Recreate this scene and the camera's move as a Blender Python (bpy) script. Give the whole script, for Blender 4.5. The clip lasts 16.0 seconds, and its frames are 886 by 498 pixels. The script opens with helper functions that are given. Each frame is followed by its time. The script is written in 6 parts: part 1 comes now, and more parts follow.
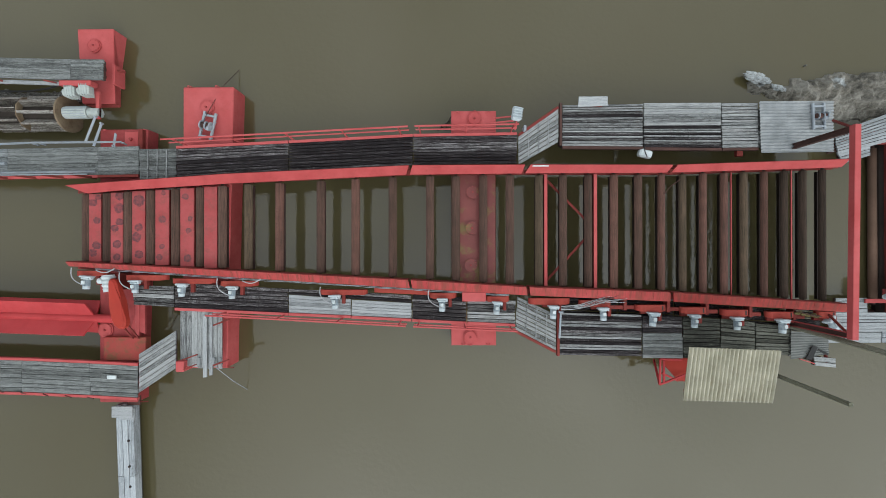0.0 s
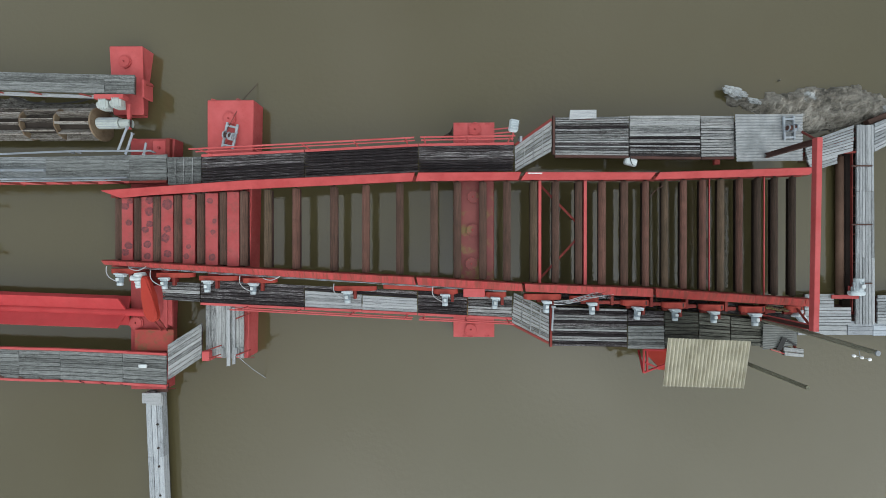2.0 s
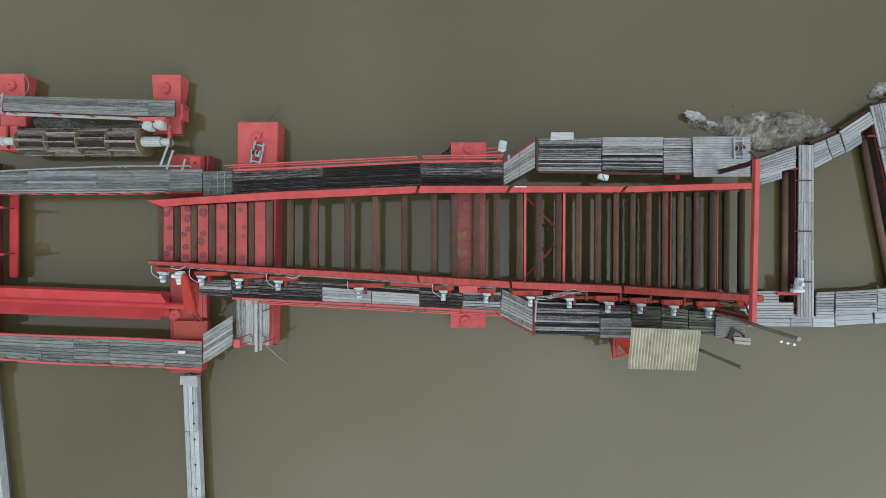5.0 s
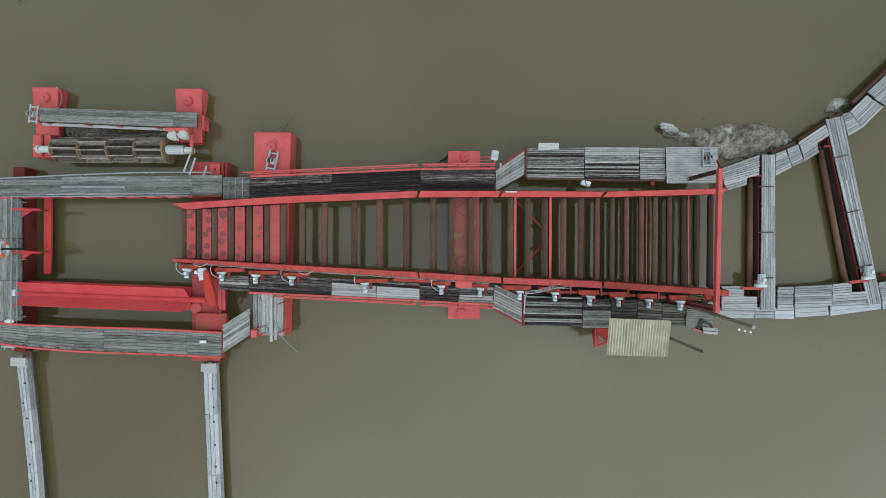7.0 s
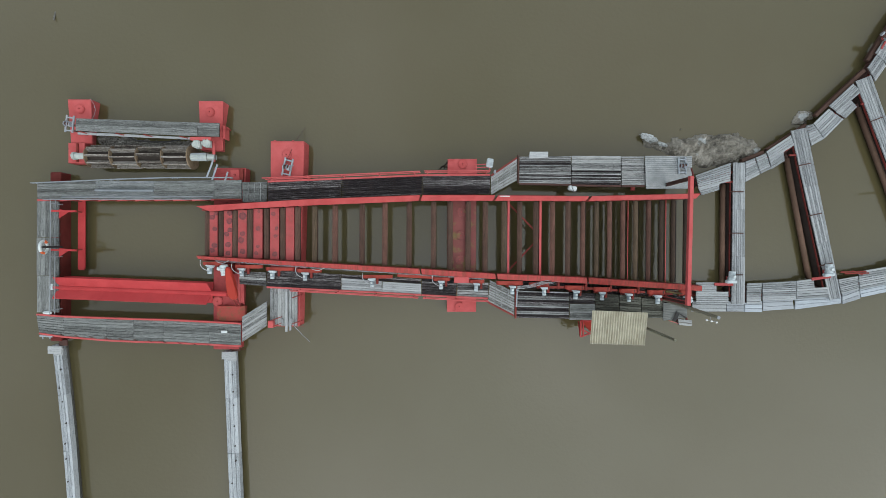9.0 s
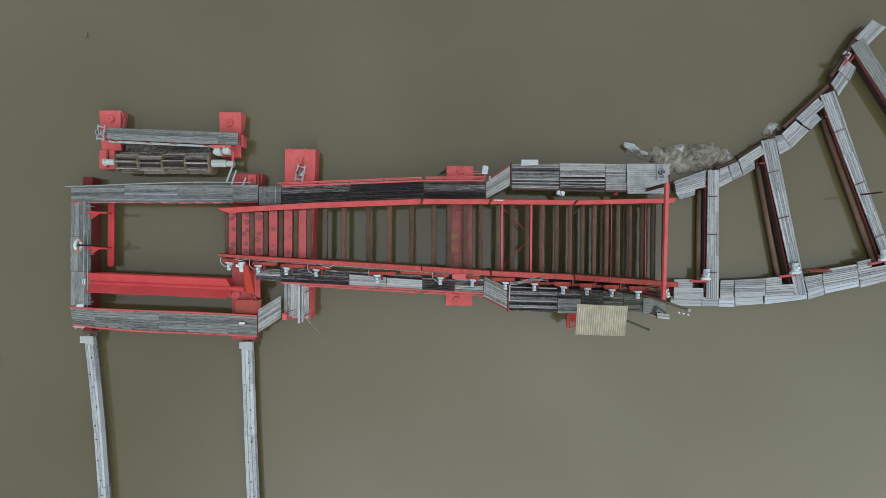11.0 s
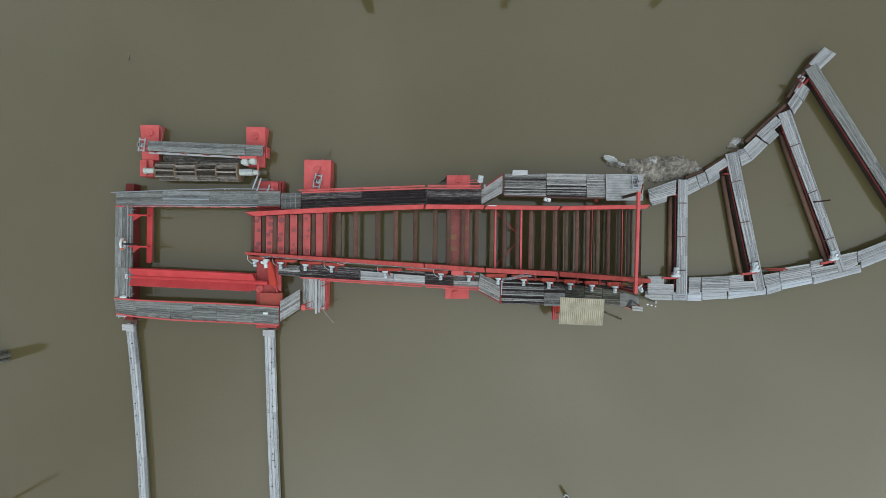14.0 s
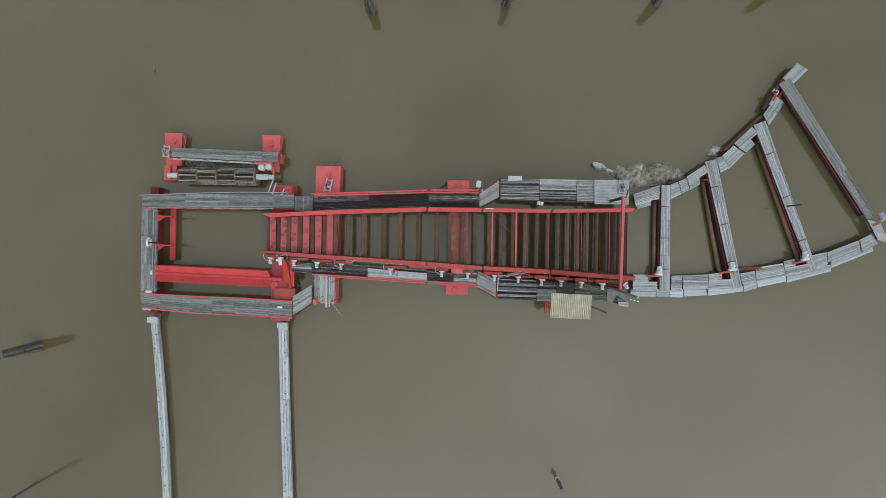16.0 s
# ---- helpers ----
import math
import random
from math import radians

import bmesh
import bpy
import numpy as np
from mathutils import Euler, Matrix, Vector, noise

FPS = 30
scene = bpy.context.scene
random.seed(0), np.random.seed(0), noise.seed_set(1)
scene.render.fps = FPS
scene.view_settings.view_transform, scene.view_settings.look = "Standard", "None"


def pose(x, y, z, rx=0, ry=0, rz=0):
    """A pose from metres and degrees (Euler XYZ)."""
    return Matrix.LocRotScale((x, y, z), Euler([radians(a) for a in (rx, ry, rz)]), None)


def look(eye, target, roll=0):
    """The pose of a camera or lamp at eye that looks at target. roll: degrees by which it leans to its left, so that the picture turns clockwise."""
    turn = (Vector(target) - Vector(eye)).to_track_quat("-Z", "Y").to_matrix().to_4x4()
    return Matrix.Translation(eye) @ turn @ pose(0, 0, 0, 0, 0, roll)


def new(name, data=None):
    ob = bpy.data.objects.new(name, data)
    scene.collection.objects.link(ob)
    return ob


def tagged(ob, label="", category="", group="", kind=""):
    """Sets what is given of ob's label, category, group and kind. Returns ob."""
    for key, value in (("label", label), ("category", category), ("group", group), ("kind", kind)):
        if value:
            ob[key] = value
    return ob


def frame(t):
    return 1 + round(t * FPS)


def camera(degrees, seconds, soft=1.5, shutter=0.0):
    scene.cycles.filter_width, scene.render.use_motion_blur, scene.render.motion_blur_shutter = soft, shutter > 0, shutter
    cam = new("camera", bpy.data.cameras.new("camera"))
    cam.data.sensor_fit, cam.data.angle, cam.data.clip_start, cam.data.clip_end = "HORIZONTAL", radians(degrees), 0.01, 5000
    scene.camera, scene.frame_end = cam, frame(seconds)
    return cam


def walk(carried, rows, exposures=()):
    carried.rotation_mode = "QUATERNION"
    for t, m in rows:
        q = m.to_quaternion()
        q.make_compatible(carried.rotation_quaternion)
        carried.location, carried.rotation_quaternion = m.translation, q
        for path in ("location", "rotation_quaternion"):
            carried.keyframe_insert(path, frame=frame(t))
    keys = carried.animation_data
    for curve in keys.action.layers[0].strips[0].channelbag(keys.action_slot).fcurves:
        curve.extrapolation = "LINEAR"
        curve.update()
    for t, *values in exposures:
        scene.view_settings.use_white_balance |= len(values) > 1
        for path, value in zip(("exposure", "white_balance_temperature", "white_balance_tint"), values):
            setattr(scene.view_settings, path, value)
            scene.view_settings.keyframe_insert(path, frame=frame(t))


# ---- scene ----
cam = camera(90.0, 16.0, soft=0.6)
# seconds, x, y, height, and the three turns in degrees: the camera hangs over the rollers and climbs
ROWS = [
    (0.0, -0.026, -0.018, 15.215, 0.14, 0.78, -0.04),
    (0.5, -0.053, 0.002, 15.487, 0.08, 0.68, -0.02),
    (1.0, -0.078, 0.017, 15.782, 0.03, 0.67, -0.02),
    (1.5, -0.121, 0.046, 16.133, -0.08, 0.68, -0.02),
    (2.0, -0.122, 0.071, 16.540, -0.20, 0.73, -0.00),
    (2.5, -0.105, 0.080, 16.956, -0.31, 0.77, 0.02),
    (3.0, -0.117, 0.098, 17.336, -0.32, 0.69, 0.05),
    (3.5, -0.123, 0.148, 17.735, -0.33, 0.60, 0.07),
    (4.0, -0.088, 0.196, 18.154, -0.31, 0.58, 0.10),
    (6.5, -0.093, 0.237, 20.381, -0.41, 0.22, 0.16),
    (7.0, -0.148, 0.207, 20.874, -0.38, 0.07, 0.18),
    (7.5, -0.155, 0.217, 21.349, -0.42, 0.07, 0.21),
    (8.0, -0.149, 0.217, 21.867, -0.47, 0.02, 0.24),
    (8.5, -0.160, 0.195, 22.369, -0.46, -0.04, 0.27),
    (9.0, -0.187, 0.190, 22.855, -0.45, -0.07, 0.30),
    (11.5, -0.156, 0.137, 25.439, -0.39, -0.10, 0.50),
    (12.0, -0.165, 0.141, 25.963, -0.37, -0.08, 0.54),
    (12.5, -0.184, 0.128, 26.474, -0.35, -0.07, 0.59),
    (13.0, -0.196, 0.128, 26.982, -0.34, -0.03, 0.62),
    (13.5, -0.171, 0.116, 27.527, -0.35, -0.00, 0.66),
    (14.0, -0.127, 0.114, 28.081, -0.35, 0.01, 0.70),
    (14.5, -0.089, 0.096, 28.635, -0.32, 0.04, 0.75),
    (15.0, -0.065, 0.063, 29.194, -0.28, 0.07, 0.78),
    (15.5, -0.081, 0.034, 29.755, -0.24, 0.09, 0.83),
    (16.0, -0.139, 0.002, 30.328, -0.18, 0.09, 0.91),
]
walk(cam, [(t, pose(x, y, z, rx, ry, rz)) for t, x, y, z, rx, ry, rz in ROWS])

# ---- light ----
world = bpy.data.worlds.new("overcast_sky")
scene.world = world
world.use_nodes = True
wn, wl = world.node_tree.nodes, world.node_tree.links
wn.clear()
sky = wn.new("ShaderNodeTexSky")
sky.sky_type, sky.sun_disc = "NISHITA", False
sky.sun_elevation, sky.sun_rotation = radians(34), radians(138)
sky_bg = wn.new("ShaderNodeBackground")
sky_bg.inputs["Strength"].default_value = 0.05
wl.new(sky.outputs["Color"], sky_bg.inputs["Color"])
coord = wn.new("ShaderNodeTexCoord")
cloud = wn.new("ShaderNodeTexNoise")
cloud.inputs["Scale"].default_value, cloud.inputs["Detail"].default_value = 2.2, 6.0
wl.new(coord.outputs["Generated"], cloud.inputs["Vector"])
cloud_ramp = wn.new("ShaderNodeValToRGB")
cloud_ramp.color_ramp.elements[0].position, cloud_ramp.color_ramp.elements[0].color = 0.37, (0.765, 0.828, 0.838, 1)
cloud_ramp.color_ramp.elements[1].position, cloud_ramp.color_ramp.elements[1].color = 0.64, (1.19, 1.232, 1.252, 1)
wl.new(cloud.outputs["Fac"], cloud_ramp.inputs["Fac"])
# the cloud cover is brighter round the veiled sun
toward = wn.new("ShaderNodeVectorMath")
toward.operation = "DOT_PRODUCT"
toward.inputs[1].default_value = (0.42, -0.79, 0.45)
wl.new(coord.outputs["Generated"], toward.inputs[0])
glow = wn.new("ShaderNodeMapRange")
glow.interpolation_type = "SMOOTHSTEP"
glow.inputs["From Min"].default_value, glow.inputs["From Max"].default_value = 0.35, 1.0
glow.inputs["To Min"].default_value, glow.inputs["To Max"].default_value = 0.96, 2.45
wl.new(toward.outputs["Value"], glow.inputs["Value"])
# an overcast sky is brightest overhead and falls to a third at the horizon
height = wn.new("ShaderNodeSeparateXYZ")
wl.new(coord.outputs["Generated"], height.inputs[0])
fall = wn.new("ShaderNodeMapRange")
fall.inputs["To Min"].default_value, fall.inputs["To Max"].default_value = 0.40, 1.17
wl.new(height.outputs["Z"], fall.inputs["Value"])
cover = wn.new("ShaderNodeMath")
cover.operation = "MULTIPLY"
wl.new(glow.outputs[0], cover.inputs[0])
wl.new(fall.outputs[0], cover.inputs[1])
cloud_bg = wn.new("ShaderNodeBackground")
wl.new(cover.outputs[0], cloud_bg.inputs["Strength"])
wl.new(cloud_ramp.outputs["Color"], cloud_bg.inputs["Color"])
both = wn.new("ShaderNodeAddShader")
wl.new(sky_bg.outputs[0], both.inputs[0])
wl.new(cloud_bg.outputs[0], both.inputs[1])
wout = wn.new("ShaderNodeOutputWorld")
wl.new(both.outputs[0], wout.inputs["Surface"])

sun_data = bpy.data.lights.new("sun", "SUN")
sun_data.energy, sun_data.angle, sun_data.color = 0.5, radians(38), (1.0, 0.96, 0.9)
sun = new("sun", sun_data)
sun.matrix_basis = look((18, -38, 27), (0, 0, 0))


# ---- materials ----
def material(name, rough=0.6, metal=0.0):
    m = bpy.data.materials.new(name)
    m.use_nodes = True
    b = m.node_tree.nodes["Principled BSDF"]
    b.inputs["Roughness"].default_value, b.inputs["Metallic"].default_value = rough, metal
    return m, m.node_tree.nodes, m.node_tree.links, b


def noise_node(n, l, vec, scale, detail=4.0, rough=0.6):
    t = n.new("ShaderNodeTexNoise")
    t.inputs["Scale"].default_value, t.inputs["Detail"].default_value, t.inputs["Roughness"].default_value = scale, detail, rough
    l.new(vec, t.inputs["Vector"])
    return t.outputs["Fac"]


def ramp(n, l, fac, stops):
    r = n.new("ShaderNodeValToRGB")
    e = r.color_ramp.elements
    while len(e) < len(stops):
        e.new(0.5)
    for k, (p, c) in zip(e, stops):
        k.position, k.color = p, (*c, 1) if len(c) == 3 else c
    l.new(fac, r.inputs["Fac"])
    return r.outputs["Color"]


def mix(n, l, fac, a, b, mode="MIX"):
    x = n.new("ShaderNodeMix")
    x.data_type, x.blend_type = "RGBA", mode
    for sock, v in ((x.inputs[0], fac), (x.inputs[6], a), (x.inputs[7], b)):
        if isinstance(v, (int, float)):
            sock.default_value = v
        elif isinstance(v, tuple):
            sock.default_value = (*v, 1)
        else:
            l.new(v, sock)
    return x.outputs[2]


def bump(n, l, b, height, strength, distance=0.02):
    k = n.new("ShaderNodeBump")
    k.inputs["Strength"].default_value, k.inputs["Distance"].default_value = strength, distance
    l.new(height, k.inputs["Height"])
    l.new(k.outputs["Normal"], b.inputs["Normal"])


def shifted(n, l, scale=(1, 1, 1)):
    """Object coordinates, moved by each object's random number."""
    tc, info, mp, add = n.new("ShaderNodeTexCoord"), n.new("ShaderNodeObjectInfo"), n.new("ShaderNodeMapping"), n.new("ShaderNodeVectorMath")
    comb = n.new("ShaderNodeVectorMath")
    comb.operation = "SCALE"
    comb.inputs[0].default_value = (53.0, 31.0, 17.0)
    l.new(info.outputs["Random"], comb.inputs["Scale"])
    mp.inputs["Scale"].default_value = scale
    l.new(tc.outputs["Object"], mp.inputs["Vector"])
    l.new(mp.outputs["Vector"], add.inputs[0])
    l.new(comb.outputs["Vector"], add.inputs[1])
    return add.outputs["Vector"], info.outputs["Random"]


def wood(name, pale, mid, dark, spread=(0.0, 1.0), rough=0.85, lichen=0.0, contrast=3.2):
    """Weathered plank: a tone of its own for each plank, stains of half a metre, fibrous grain along x, cracks and pale specks."""
    m, n, l, b = material(name, rough)
    b.inputs["Specular IOR Level"].default_value = 0.12
    vec, rnd = shifted(n, l, (3.4, 46, 46))
    fine = noise_node(n, l, vec, 2.0, 8, 0.8)
    vec2, _ = shifted(n, l, (0.9, 13.0, 13.0))
    broad = noise_node(n, l, vec2, 1.8, 6, 0.7)
    vec3, _ = shifted(n, l, (1.0, 1.8, 1.8))
    speck = noise_node(n, l, vec3, 30, 5, 0.8)
    grain = mix(n, l, 0.30, mix(n, l, 0.42, fine, broad), speck)
    shift = n.new("ShaderNodeMapRange")
    shift.inputs["To Min"].default_value, shift.inputs["To Max"].default_value = spread
    l.new(rnd, shift.inputs["Value"])
    tone = n.new("ShaderNodeMath")
    tone.operation = "MULTIPLY_ADD"
    l.new(grain, tone.inputs[0])
    tone.inputs[1].default_value = contrast * 1.6
    low = n.new("ShaderNodeMath")
    low.operation = "ADD"
    low.inputs[1].default_value = 0.68 - contrast * 0.8
    l.new(shift.outputs[0], low.inputs[0])
    l.new(low.outputs[0], tone.inputs[2])
    col = ramp(n, l, tone.outputs[0], [(0.30, dark), (0.62, mid), (1.0, pale)])
    vec4, _ = shifted(n, l, (0.55, 21, 21))
    crack = noise_node(n, l, vec4, 2.6, 4, 0.6)
    col = mix(n, l, ramp(n, l, crack, [(0.30, (0.8, 0.8, 0.8)), (0.385, (0, 0, 0))]), col, tuple(0.55 * c for c in dark))
    chalk = noise_node(n, l, vec3, 52, 3, 0.7)
    col = mix(n, l, ramp(n, l, chalk, [(0.62, (0, 0, 0)), (0.74, (0.55, 0.55, 0.55))]), col, tuple(1.15 * c for c in pale))
    if lichen:
        spots, _ = shifted(n, l, (1, 1, 1))
        s = noise_node(n, l, spots, 26, 3, 0.6)
        col = mix(n, l, ramp(n, l, s, [(0.53, (0, 0, 0)), (0.66, (lichen, lichen, lichen))]), col, (0.36, 0.38, 0.35))
    l.new(col, b.inputs["Base Color"])
    bump(n, l, b, mix(n, l, 0.5, fine, crack), 0.7, 0.014)
    return m


def paint(name, base, faded, rust=(0.1, 0.035, 0.025), rusty=0.25, rough=0.5, scale=1.0, tone=0.0, lo=0.60, hi=0.74, grime=0.38, streak=0.0):
    """Old paint on steel: bleached in clouds, with rust and dirt coming through."""
    m, n, l, b = material(name, rough)
    vec, rnd = shifted(n, l)
    b.inputs["Specular IOR Level"].default_value = 0.13
    clouds = noise_node(n, l, vec, 1.1 * scale, 4)
    col = ramp(n, l, clouds, [(0.32, base), (0.68, faded)])
    spots = noise_node(n, l, vec, 5.5 * scale, 6, 0.75)
    col = mix(n, l, ramp(n, l, spots, [(lo, (0, 0, 0)), (hi, (rusty, rusty, rusty))]), col, rust)
    film = noise_node(n, l, vec, 2.3 * scale, 8, 0.78)
    col = mix(n, l, ramp(n, l, film, [(0.46, (0, 0, 0)), (0.70, (grime, grime, grime))]), col, rust)
    if streak:
        run, _ = shifted(n, l, (7.0, 0.9, 0.9))
        drips = noise_node(n, l, run, 1.6, 6, 0.7)
        col = mix(n, l, ramp(n, l, drips, [(0.43, (0, 0, 0)), (0.60, (streak, streak, streak))]), col, rust)
    speck = noise_node(n, l, vec, 38 * scale, 3, 0.6)
    col = mix(n, l, ramp(n, l, speck, [(0.64, (0, 0, 0)), (0.72, (0.35, 0.35, 0.35))]), col, rust)
    if tone:
        dark = n.new("ShaderNodeMapRange")
        dark.inputs["To Min"].default_value, dark.inputs["To Max"].default_value = 1 - tone, 1 + tone * 0.4
        l.new(rnd, dark.inputs["Value"])
        comb = n.new("ShaderNodeCombineColor")
        for k in range(3):
            l.new(dark.outputs[0], comb.inputs[k])
        col = mix(n, l, 1.0, col, comb.outputs[0], "MULTIPLY")
    l.new(col, b.inputs["Base Color"])
    rr = ramp(n, l, spots, [(0.4, (rough, rough, rough)), (0.8, (0.85, 0.85, 0.85))])
    l.new(rr, b.inputs["Roughness"])
    bump(n, l, b, spots, 0.15, 0.01)
    return m


